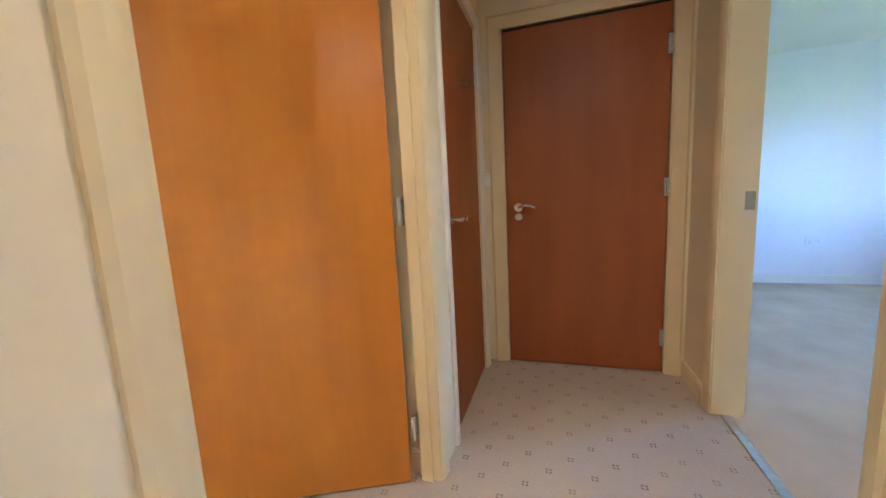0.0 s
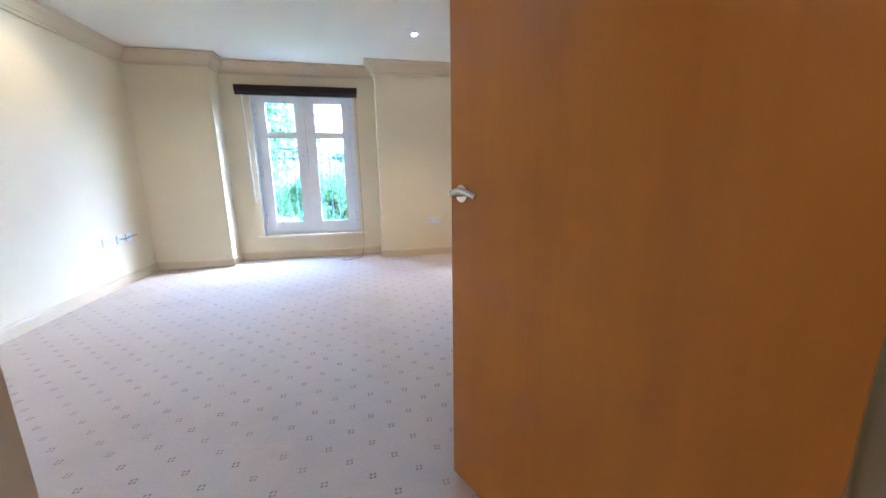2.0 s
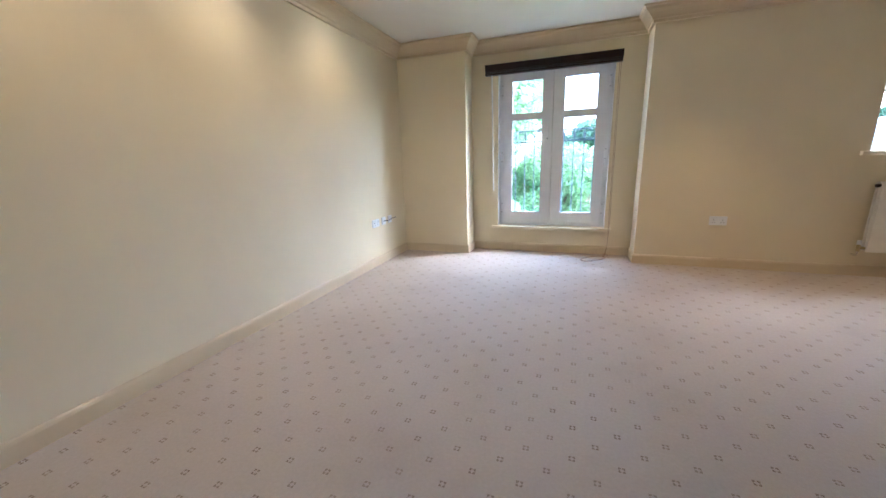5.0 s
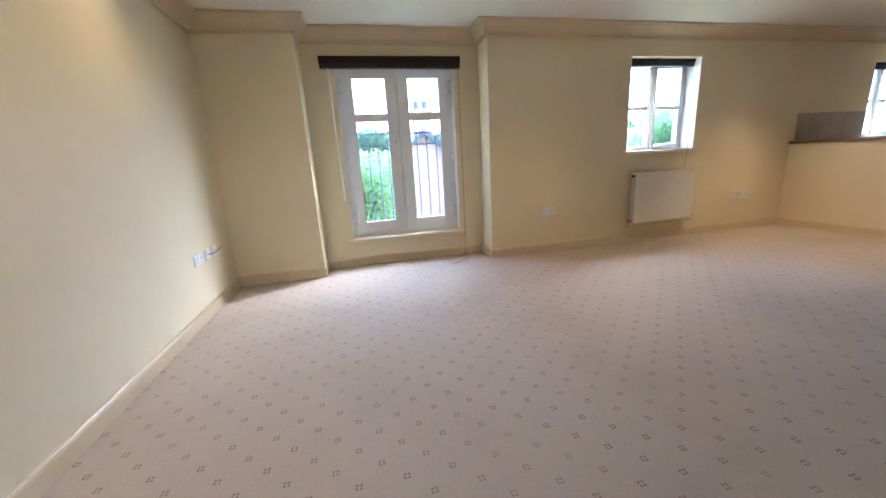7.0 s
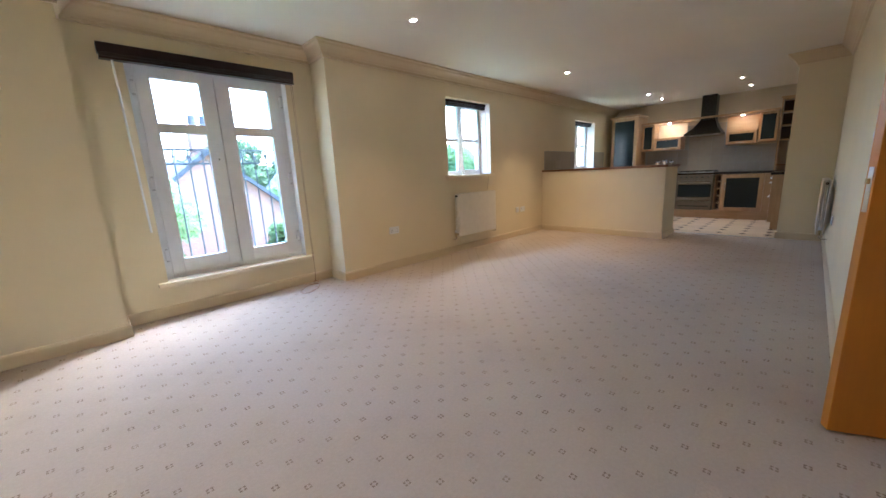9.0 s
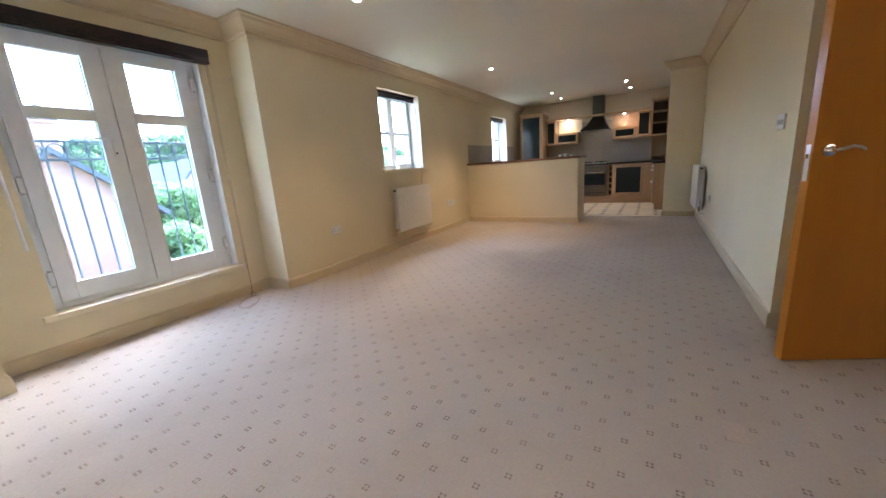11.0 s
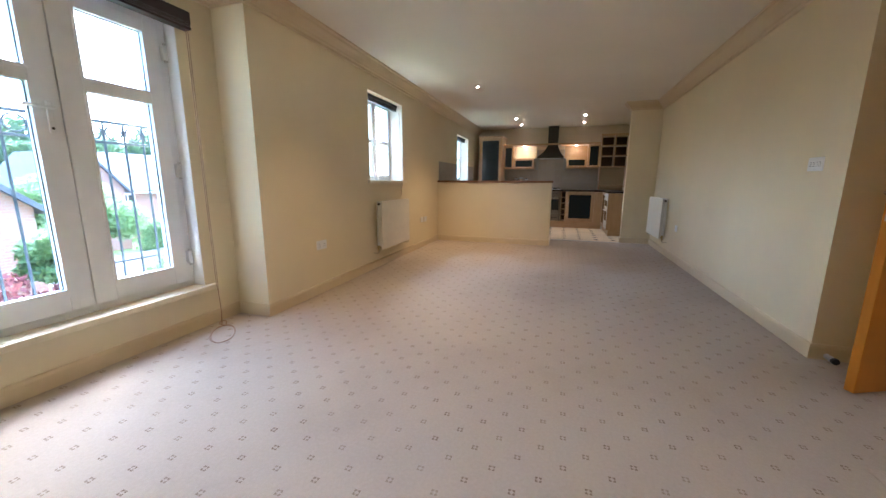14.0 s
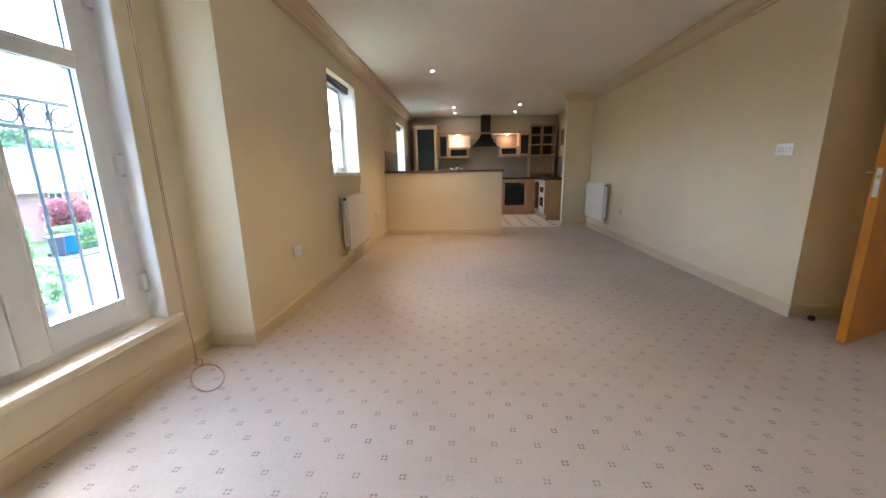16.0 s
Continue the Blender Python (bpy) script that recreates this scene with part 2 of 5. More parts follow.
def wall_x(x0, x1, y0, y1, hole=None, top=CEILING):
    """Boxes of a wall along x with one or more openings (x0, x1, z0, z1)."""
    out, at = [], x0
    for a, b, c, d in sorted(hole or []):
        out.append((at, a, y0, y1, 0, top))
        if c > 0:
            out.append((a, b, y0, y1, 0, c))
        if d < top:
            out.append((a, b, y0, y1, d, top))
        at = b
    out.append((at, x1, y0, y1, 0, top))
    return out


def solid(dims):
    """One connected wall out of butting blocks."""
    bm = boxes(*dims)
    bmesh.ops.remove_doubles(bm, verts=bm.verts, dist=1e-5)
    return bm


def wall_y(y0, y1, x0, x1, hole=None, top=CEILING):
    return [(c, d, a, b, e, f) for a, b, c, d, e, f in wall_x(y0, y1, x0, x1, hole, top)]


struct("wall_west", boxes((WEST - 0.25, WEST, HALL_S - 0.135, OUT, 0, CEILING)), WALL, "cream painted plaster wall washed by ceiling spots")
struct("wall_north_pier", boxes((WEST, REC_L, PIER_Y, OUT, 0, CEILING)), WALL, "cream painted plaster pier beside the tall window", "wall")
struct("wall_north_recess", solid(wall_x(REC_L, REC_R, RECESS, OUT, [FW])), WALL, "cream painted recess wall round the tall window", "wall")
struct("wall_north", solid(wall_x(REC_R, EAST, NORTH, NORTH_OUT, [W2, W3])), WALL, "long cream painted wall with two small windows")
struct("wall_east", boxes((EAST, EAST + 0.2, 1.2, OUT, 0, CEILING)), WALL_SHADED, "kitchen back wall in cream paint darkened for the shade there")
struct("wall_south", boxes((1.355, EAST, SOUTH - 0.1, SOUTH, 0, CEILING)), WALL, "long plain cream painted wall opposite the windows")
struct("wall_south_return", boxes((1.355, 1.455, ROOM_S, SOUTH - 0.1, 0, CEILING)), WALL, "short cream wall return beside the entrance door", "wall")
struct("wall_nib", boxes((5.78, 5.90, SOUTH, 1.91, 0, CEILING)), WALL, "narrow cream wall nib between lounge and kitchen", "wall")
D2 = (1.60, 2.30)
struct("wall_hall_north", solid(wall_x(WEST, HALL_E, HALL_N, ROOM_S, [(DOOR_L - 0.03, DOOR_R + 0.03, 0, 2.08), (D2[0] - 0.03, D2[1] + 0.03, 0, 2.08)])), WALL, "cream painted hall wall with two doorways", "wall")
struct("wall_hall_east", solid(wall_y(HALL_S - 0.135, ROOM_S, HALL_E, HALL_E + 0.12, [(-0.46, 0.443, 0, 2.09)])), WALL, "cream painted hall end wall", "wall")
# The doorway at x -0.75 to 0.15 is unseen, added to admit daylight.
struct("wall_hall_south", solid(wall_x(WEST, HALL_E, HALL_S - 0.135, HALL_S, [(-0.75, 0.15, 0, 2.08), (1.14, 2.067, 0, 2.08)])), WALL, "cream painted hall wall with the bedroom doorway", "wall")
struct("wall_bedroom_north", boxes((HALL_E + 0.12, BED_E, HALL_S - 0.135, HALL_S, 0, CEILING)), WALL_WHITE, "white bedroom wall", "wall")
struct("wall_bedroom_east", boxes((BED_E, BED_E + 0.12, BED_S, HALL_S, 0, CEILING)), WALL_WHITE, "plain pale bedroom wall in cool daylight", "wall")
struct("wall_bedroom_south", solid(wall_x(BED_W, BED_E, BED_S - 0.2, BED_S, [(2.8, 3.6, 1.0, 2.0)])), WALL_WHITE, "white bedroom wall with a wide window", "wall")
struct("wall_bedroom_west", boxes((BED_W - 0.12, BED_W, BED_S, HALL_S - 0.135, 0, CEILING)), WALL_WHITE, "white bedroom wall", "wall")
# Unseen room added off the hall; its window throws daylight through the doorway.
struct("wall_study_west", boxes((WEST - 0.12, WEST, BED_S, HALL_S - 0.135, 0, CEILING)), WALL_WHITE, "white wall of the unseen room added to light the hall", "wall")
struct("wall_study_south", solid(wall_x(WEST - 0.12, BED_W - 0.12, BED_S - 0.2, BED_S, [(-0.8, -0.5, 0.9, 2.0)])), WALL_WHITE, "white wall of the unseen added room, with its daylight window", "wall")
struct("ceiling", boxes((WEST - 0.25, EAST + 0.2, BED_S - 0.2, OUT, CEILING, CEILING + 0.15)), CEIL, "smooth off-white painted ceiling with recessed downlights")
CELL_X = CELL_Y = 0.1705
LAT_X, LAT_Y = 0.356, -0.022
CARPET = carpet_material()


def bedroom_floor_material():
    m = Mat("plain_beige_carpet", 0.95, 0, 0.1)
    v = m.coords(world=True)
    m.color(m.ramp(m.noise(2.2, 5, v), [(0.3, (0.46, 0.36, 0.25)), (0.7, (0.58, 0.47, 0.34))]))
    m.bump(m.noise(300, 2, v), 0.4, 0.004)
    return m.m


BED_FLOOR = bedroom_floor_material()
struct("floor_carpet", boxes((WEST - 0.25, CARPET_END, HALL_S - 0.06, OUT, -0.12, 0.0)), CARPET, "beige carpet with a lattice of small brown square motifs", "floor")
struct("floor_bedroom", boxes((WEST - 0.12, BED_E + 0.12, BED_S - 0.2, HALL_S - 0.06, -0.12, 0.0)), BED_FLOOR, "plain pale beige bedroom carpet", "floor")
struct("trim_threshold", boxes((1.17, 2.037, HALL_S - 0.08, HALL_S - 0.04, 0.0, 0.006), bevel=0.002), THRESH, "metal threshold strip between two carpets", "threshold")
struct("trim_kitchen_threshold", boxes((CARPET_END - 0.02, CARPET_END + 0.02, 1.91, 3.14, 0.0, 0.006), bevel=0.002), THRESH, "metal strip between carpet and kitchen tiles", "threshold")

SKIRT = [(0, 0), (0.016, 0), (0.016, 0.075), (0.012, 0.088), (0.006, 0.095), (0, 0.095)]
COVE = [(0, 0), (0.118, 0), (0.118, -0.014), (0.100, -0.022), (0.092, -0.040), (0.066, -0.062), (0.042, -0.090), (0.034, -0.106), (0.022, -0.112), (0.020, -0.135), (0, -0.135)]


def moulding(name, label, profile, pts, z, material, first=0, last=0):
    """A mitred run of moulding; the room lies to the right of the run."""
    ds = [(Vector(b) - Vector(a)).normalized() for a, b in zip(pts, pts[1:])]
    for i, d in enumerate(ds):
        def turn(a, b):
            c = a.x * b.y - a.y * b.x
            return -1 if c < 0 else 1
        m0 = turn(ds[i - 1], d) if i else first
        m1 = turn(d, ds[i + 1]) if i + 1 < len(ds) else last
        side = Vector((d.y, -d.x, 0))
        d3 = Vector((d.x, d.y, 0))
        bm = bmesh.new()
        ends = []
        for o, s in ((pts[i], -m0), (pts[i + 1], m1)):
            o = Vector((*o, z))
            ends.append([bm.verts.new(o + side * a + d3 * (s * a) + Vector((0, 0, b))) for a, b in profile])
        n = len(profile)
        for k in range(n):
            bm.faces.new((ends[0][k], ends[0][(k + 1) % n], ends[1][(k + 1) % n], ends[1][k]))
        bm.faces.new(ends[0][::-1])
        bm.faces.new(ends[1])
        struct(name, bm, material, label, name)


HALF_X0, HALF_X1, HALF_Y, HALF_H = 4.99, 5.62, 3.14, 1.055
north_run = [(DOOR_L - 0.075, ROOM_S), (WEST, ROOM_S), (WEST, PIER_Y), (REC_L, PIER_Y), (REC_L, RECESS), (REC_R, RECESS), (REC_R, NORTH)]
moulding("baseboard", "buff painted skirting board along the carpet", SKIRT, north_run + [(HALF_X0, NORTH), (HALF_X0, HALF_Y), (HALF_X1, HALF_Y)], 0, TRIM)
moulding("baseboard", "buff painted skirting board along the carpet", SKIRT, [(5.90, 1.91), (5.78, 1.91), (5.78, SOUTH), (1.355, SOUTH), (1.355, ROOM_S)], 0, TRIM)
moulding("cornice", "buff painted plaster cornice below the ceiling", COVE, [(1.355, ROOM_S)] + north_run[1:] + [(EAST, NORTH)], CEILING, TRIM)
moulding("cornice", "buff painted plaster cornice below the ceiling", COVE, [(5.90, 1.91), (5.78, 1.91), (5.78, SOUTH), (1.355, SOUTH), (1.355, ROOM_S)], CEILING, TRIM)
moulding("baseboard", "cream painted skirting board in the hall", SKIRT, [(HALL_E, HALL_S), (2.11, HALL_S)], 0, LINING)
moulding("baseboard", "white skirting board in the bedroom", SKIRT, [(BED_E, HALL_S - 0.135), (BED_E, BED_S)], 0, ARCH_WHITE)

struct("wall_half", boxes((HALF_X0, HALF_X1, HALF_Y, NORTH, 0, HALF_H)), WALL, "cream painted half-height wall dividing lounge and kitchen", "wall")
cap = thing("bar_top", "dark hardwood top on the half-height dividing wall", "counter")
part("board", boxes((HALF_X0 - 0.025, HALF_X1 + 0.02, HALF_Y - 0.03, NORTH, HALF_H, HALF_H + 0.035), bevel=0.006), CAP, cap)


# ---- windows ----
def pane(parent, x0, x1, z0, z1, y):
    p = part("pane", boxes((x0, x1, y - 0.003, y + 0.003, z0, z1)), GLASS, parent)
    p.visible_shadow = False
    return p


def bead(x0, x1, z0, z1, y0, y1, w=0.012):
    """A slim glazing bead round a pane."""
    return boxes((x0, x0 + w, y0, y1, z0, z1), (x1 - w, x1, y0, y1, z0, z1), (x0 + w, x1 - w, y0, y1, z0, z0 + w), (x0 + w, x1 - w, y0, y1, z1 - w, z1))


def ring(x0, x1, z0, z1, y0, y1, w, wb=None):
    wb = wb or w
    return boxes((x0, x0 + w, y0, y1, z0, z1), (x1 - w, x1, y0, y1, z0, z1), (x0 + w, x1 - w, y0, y1, z0, z0 + wb), (x0 + w, x1 - w, y0, y1, z1 - wb, z1), bevel=0.004)


def tall_window():
    x0, x1, z0, z1 = FW
    mid, ya, yb = (x0 + x1) / 2, 5.53, 5.60
    win = tagged(new("window_1"), "tall white casement window with two glazed leaves", "window", "", "structure")
    part("window_frame", ring(x0, x1, z0, z1, ya, yb, 0.058, 0.05), UPVC, win)
    part("astragal", boxes((mid - 0.022, mid + 0.022, yb - 0.025, yb - 0.002, z0 + 0.05, z1 - 0.05)), UPVC, win)
    for s in (-1, 1):
        a, b = sorted((mid + s * 0.003, mid + s * 0.5545))
        ga, gb = sorted((mid + s * 0.110, mid + s * 0.467))
        yf = ya - 0.018
        bm = boxes((a, ga, yf, yb - 0.01, 0.345, 2.045), (gb, b, yf, yb - 0.01, 0.345, 2.045), (ga, gb, yf, yb - 0.01, 0.345, 0.46), (ga, gb, yf, yb - 0.01, 1.555, 1.61),
                   (ga, gb, yf, yb - 0.01, 1.98, 2.045), bevel=0.003)
        leaf = part("casement", bm, UPVC, win)
        for c, d in ((0.46, 1.555), (1.61, 1.98)):
            part("glazing_bead", bead(ga - 0.002, gb + 0.002, c - 0.002, d + 0.002, yf - 0.006, yf + 0.02), UPVC, leaf)
            part("gasket", bead(ga + 0.009, gb - 0.009, c + 0.009, d - 0.009, yf + 0.021, yf + 0.028, 0.004), BLACK, leaf)
            pane(leaf, ga, gb, c, d, yf + 0.035)
        for hz in (1.88, 1.13, 0.52):
            hx = mid + s * 0.575
            hinge = part("hinge", boxes((hx - 0.014, hx + 0.014, yf - 0.022, yf + 0.01, hz - 0.045, hz + 0.045), bevel=0.003), UPVC, win)
            for e in (-1, 1):
                part("hinge_cap", cyl((hx, yf - 0.018, hz + e * 0.046), (hx, yf - 0.018, hz + e * 0.058), 0.011, 10), STEEL, hinge)
    hx, yf = mid - 0.055, ya - 0.018
    handle = part("handle", boxes((hx - 0.013, hx + 0.013, yf - 0.012, yf, 1.30, 1.46), bevel=0.004), UPVC, win, "white lever handle with lock")
    part("lever", add_tube(bmesh.new(), [(hx, yf - 0.01, 1.425), (hx, yf - 0.045, 1.425), (hx - 0.03, yf - 0.05, 1.425), (hx - 0.12, yf - 0.048, 1.425)], 0.008), UPVC, handle, smooth=True)
    part("keyhole", cyl((hx, yf - 0.0135, 1.325), (hx, yf - 0.011, 1.325), 0.007), BLACK, handle)
    sill = boxes((x0 - 0.07, x1 + 0.07, 5.385, RECESS, z0 - 0.032, z0 + 0.004), (x0, x1, RECESS, 5.53, z0 - 0.02, z0 + 0.004), bevel=0.004)
    part("window_sill", sill, SILL, win, "cream gloss painted window board")
    part("reveal", boxes((x0, x0 + 0.004, RECESS + 0.003, ya, z0 + 0.005, z1), (x1 - 0.004, x1, RECESS + 0.003, ya, z0 + 0.005, z1), (x0 + 0.004, x1 - 0.004, RECESS + 0.003, ya, z1 - 0.004, z1)), UPVC, win, "white painted window reveal")
    part("outer_sill", boxes((x0 - 0.04, x1 + 0.04, 5.60, 5.78, z0 - 0.06, z0 - 0.01), bevel=0.005), UPVC, win)


tall_window()


def small_window(name, dims, y=5.33, label=""):
    x0, x1, z0, z1 = dims
    ya, yb = y, y + 0.065
    win = tagged(new(name), label, "window", "", "structure")
    part("window_frame", ring(x0, x1, z0, z1, ya, yb, 0.045), UPVC, win)
    mx, mz = (x0 + x1) / 2, z0 + 0.50
    part("mullion", boxes((mx - 0.022, mx + 0.022, ya - 0.004, yb - 0.004, z0 + 0.045, z1 - 0.045), bevel=0.004), UPVC, win)
    for a, b, opens in ((x0 + 0.045, mx - 0.022, False), (mx + 0.022, x1 - 0.045, True)):
        yf = ya - (0.016 if opens else -0.006)
        w = 0.032 if opens else 0.018
        sash = part("casement", ring(a, b, z0 + 0.045, z1 - 0.045, yf, yb - 0.01, w), UPVC, win)
        part("glazing_bar", boxes((a + w, b - w, yf + 0.004, yb - 0.014, mz - 0.022, mz + 0.022), bevel=0.003), UPVC, sash)
        for c, d in ((z0 + 0.045 + w, mz - 0.022), (mz + 0.022, z1 - 0.045 - w)):
            pane(sash, a + w, b - w, c, d, yf + 0.035)
        if opens:
            h = part("handle", boxes((a + 0.008, a + 0.030, yf - 0.012, yf, mz - 0.05, mz + 0.05), bevel=0.003), UPVC, sash, "white window handle")
            part("lever", add_tube(bmesh.new(), [(a + 0.02, yf - 0.01, mz + 0.02), (a + 0.02, yf - 0.038, mz + 0.02), (a + 0.02, yf - 0.04, mz - 0.08)], 0.006), UPVC, h, smooth=True)
    part("window_sill", boxes((x0 - 0.06, x1 + 0.06, NORTH - 0.035, NORTH, z0 - 0.03, z0 + 0.004), (x0, x1, NORTH, ya, z0 - 0.02, z0 + 0.004), bevel=0.004), SILL, win, "cream gloss painted window board")
    lining = boxes((x1 - 0.006, x1, NORTH + 0.004, ya, z0 + 0.004, z1), (x0, x0 + 0.006, NORTH + 0.004, ya, z0 + 0.004, z1))
    part("reveal", lining, ARCH_WHITE, win)
    # rolled blind at the head
    bl = thing("venetian_blind", "dark brown slatted blind drawn up under the window head", "blind", pose((x0 + x1) / 2, NORTH + 0.10, z1))
    hw = (x1 - x0) / 2 - 0.012
    part("headrail", boxes((-hw, hw, -0.03, 0.03, -0.035, -0.002), bevel=0.004), PELMET, bl)
    for k in range(6):
        part("slat", boxes((-hw + 0.01, hw - 0.01, -0.025, 0.025, -0.042 - k * 0.0045, -0.039 - k * 0.0045)), PELMET, bl)
    part("bottom_rail", boxes((-hw + 0.008, hw - 0.008, -0.026, 0.026, -0.080, -0.067), bevel=0.003), PELMET, bl)
    return win


small_window("window_2", W2, label="small white casement window with four panes")
small_window("window_3", W3, label="small white casement window beside the kitchen")
part("cord", add_tube(bmesh.new(), [(3.33, NORTH - 0.012, 1.98), (3.33, NORTH - 0.045, 1.08), (3.335, NORTH - 0.045, 1.02), (3.33, NORTH - 0.02, 0.84)], 0.0022, 6), HOSE,
     bpy.data.objects["venetian_blind"]).matrix_parent_inverse = pose((W2[0] + W2[1]) / 2, NORTH + 0.10, W2[3]).inverted()

# wooden pelmet with a drawn-up blind over the tall window
PEL = (-0.80, 0.625)
pel = thing("wooden_blind", "dark mahogany wooden blind drawn up behind its pelmet", "blind", pose(0, 5.36, 2.04))
part("pelmet", boxes((PEL[0], PEL[1], 0, 0.012, 0.035, 0.105), (PEL[0], PEL[1], 0.012, 0.07, 0.092, 0.105), (PEL[0], PEL[0] + 0.012, 0.012, 0.07, 0.035, 0.092), (PEL[1] - 0.012, PEL[1], 0.012, 0.07, 0.035, 0.092), bevel=0.002), PELMET, pel)
for k in range(10):
    part("slat", boxes((PEL[0] + 0.006, PEL[1] - 0.006, -0.002 + 0.0006 * (k % 3), 0.052, 0.0275 - k * 0.003 + 0.012, 0.030 - k * 0.003 + 0.012)), PELMET, pel)
part("bottom_rail", boxes((PEL[0] + 0.004, PEL[1] - 0.004, -0.006, 0.056, -0.006, 0.010), bevel=0.003), PELMET, pel)
# Rod made thick and white to draw the sunlit gap beside the recess.
part("bright_gap_rod", add_tube(bmesh.new(), [(-0.725, 0.02, 0.0), (-0.722, 0.025, -0.2), (-0.705, 0.028, -1.30)], 0.008, 8), WHITE_PLASTIC, pel, "white plastic rod in place of a sunlit gap by the window")
for off in (0.0, 0.014):
    part("cord", add_tube(bmesh.new(), [(0.592 + off, 0.01, 0.0), (0.598 + off * 0.8, 0.012, -1.0), (0.600 + off * 0.9, 0.004, -1.74), (0.606, 0.0, -1.80), (0.60, -0.015, -1.93), (0.585 - off * 0.5, -0.03, -2.03)], 0.0022, 6), HOSE, pel, "thin copper coloured lift cord")
coil = [(0.455 + (0.118 + 0.006 * math.sin(0.6 * a)) * math.cos(a) + 0.045 * math.sin(a), -0.185 + 0.118 * math.sin(a) + 0.045 * math.cos(a), -2.036 + 0.004 * abs(math.sin(1.3 * a))) for a in [0.7 + k * 0.26 for k in range(50)]]
part("cord_loop", add_tube(bmesh.new(), coil, 0.0019, 6), HOSE, pel, "loose coil of cord lying on the carpet")
bow = [(0.585 + 0.022 * math.cos(a) + 0.01 * math.sin(2 * a), -0.045 + 0.018 * math.sin(a), -2.028 + 0.016 * math.sin(a)) for a in [k * 0.45 for k in range(15)]]
part("cord_knot", add_tube(bmesh.new(), bow, 0.003, 6), HOSE, pel)


# ---- balcony railing outside the tall window ----
rail = thing("juliet_balcony", "black wrought iron balcony railing with a band of rings", "railing")
RX0, RX1, RY = -0.86, 0.77, 5.83
for z in (1.435, 1.305, 0.36):
    part("rail", boxes((RX0, RX1, RY - 0.012, RY + 0.012, z - 0.009, z + 0.009), bevel=0.002), IRON, rail)
n_bars = 14
for k in range(n_bars + 1):
    bx = RX0 + (RX1 - RX0) * k / n_bars
    part("bar", cyl((bx, RY, 0.36), (bx, RY, 1.435), 0.0075, 8), IRON, rail, smooth=True)
    if k < n_bars:
        cx = bx + (RX1 - RX0) / n_bars / 2
        pts = [(cx + 0.047 * math.cos(a), RY, 1.37 + 0.047 * math.sin(a)) for a in [2 * math.pi * i / 18 for i in range(18)]]
        part("ring", add_tube(bmesh.new(), pts, 0.0055, 6, True), IRON, rail, smooth=True)
for bx in (RX0, RX1):
    for bz in (1.41, 0.39):
        part("bracket", boxes((bx - 0.01, bx + 0.01, OUT, RY, bz - 0.01, bz + 0.01)), IRON, rail)


# ---- doors ----
def lever_handle(parent, x, z, y, side, toward, lock=True):
    """A lever on a round rose; side is the outward y direction, toward the x direction of the lever."""
    h = part("handle", cyl((x, y, z), (x, y + side * 0.010, z), 0.026, 20), CHROME, parent, "polished chrome lever handle", True)
    pts = [(x, y + side * 0.008, z), (x, y + side * 0.045, z), (x + toward * 0.012, y + side * 0.054, z + 0.004), (x + toward * 0.045, y + side * 0.056, z + 0.012), (x + toward * 0.075, y + side * 0.054, z + 0.008), (x + toward * 0.102, y + side * 0.046, z - 0.004)]
    part("lever", add_tube(bmesh.new(), pts, 0.009, 10), CHROME, h, smooth=True)
    if lock:
        part("keyhole_rose", cyl((x, y, z - 0.06), (x, y + side * 0.008, z - 0.06), 0.022, 18), STEEL, h, smooth=True)
    return h


def butt_hinge(parent, x, y, z):
    h = part("hinge", boxes((x - 0.002, x + 0.034, y - 0.004, y + 0.004, z - 0.05, z + 0.05)), STEEL, parent, "brushed steel butt hinge")
    part("knuckle", cyl((x, y, z - 0.05), (x, y, z + 0.05), 0.008, 10), STEEL, h, smooth=True)
    for dz in (-0.035, 0, 0.035):
        part("screw", cyl((x + 0.018, y - 0.0055, z + dz), (x + 0.018, y - 0.0035, z + dz), 0.005, 8), CHROME, h)


def leaf(name, label, width, height, material, m):
    d = tagged(new(name), label, "door", "", "structure")
    d.matrix_basis = m
    part("door_leaf", boxes((0, width, 0, 0.044, 0.008, height), bevel=0.002), material, d)
    return d


# the open entrance door of the lounge: local x runs from hinge to latch
ang = math.degrees(math.atan2(1.48 - 0.685, 0.917 - 1.285))
door = leaf("door_1", "open orange beech veneer door with chrome lever handles", 0.885, 2.04, DOOR, pose(1.285, 0.685, 0, 0, 0, ang) @ pose(0, -0.044, 0))
lever_handle(door, 0.885 - 0.06, 1.02, 0.044, 1, -1, False)
lever_handle(door, 0.885 - 0.06, 1.02, 0.0, -1, -1, False)
part("latch_plate", boxes((0.885, 0.8865, 0.011, 0.033, 0.89, 1.05)), STEEL, door)
part("latch_bolt", boxes((0.8865, 0.896, 0.016, 0.028, 0.99, 1.01), bevel=0.002), BRASS, door)


# lounge doorway: lining, stops and architraves on both faces
struct("door_frame_1", boxes((DOOR_L - 0.03, DOOR_L, HALL_N, ROOM_S, 0, 2.08), (DOOR_R, DOOR_R + 0.03, HALL_N, ROOM_S, 0, 2.08), (DOOR_L, DOOR_R, HALL_N, ROOM_S, 2.05, 2.08),
                             (DOOR_R - 0.012, DOOR_R, HALL_N + 0.03, HALL_N + 0.075, 0, 2.05), (DOOR_L, DOOR_R - 0.012, HALL_N + 0.03, HALL_N + 0.075, 2.038, 2.05)), LINING,
       "cream gloss painted door lining", "door frame")
part("strike_plate", boxes((DOOR_L, DOOR_L + 0.002, ROOM_S - 0.040, ROOM_S - 0.016, 1.0, 1.07)), STEEL, bpy.data.objects["door_frame_1"])
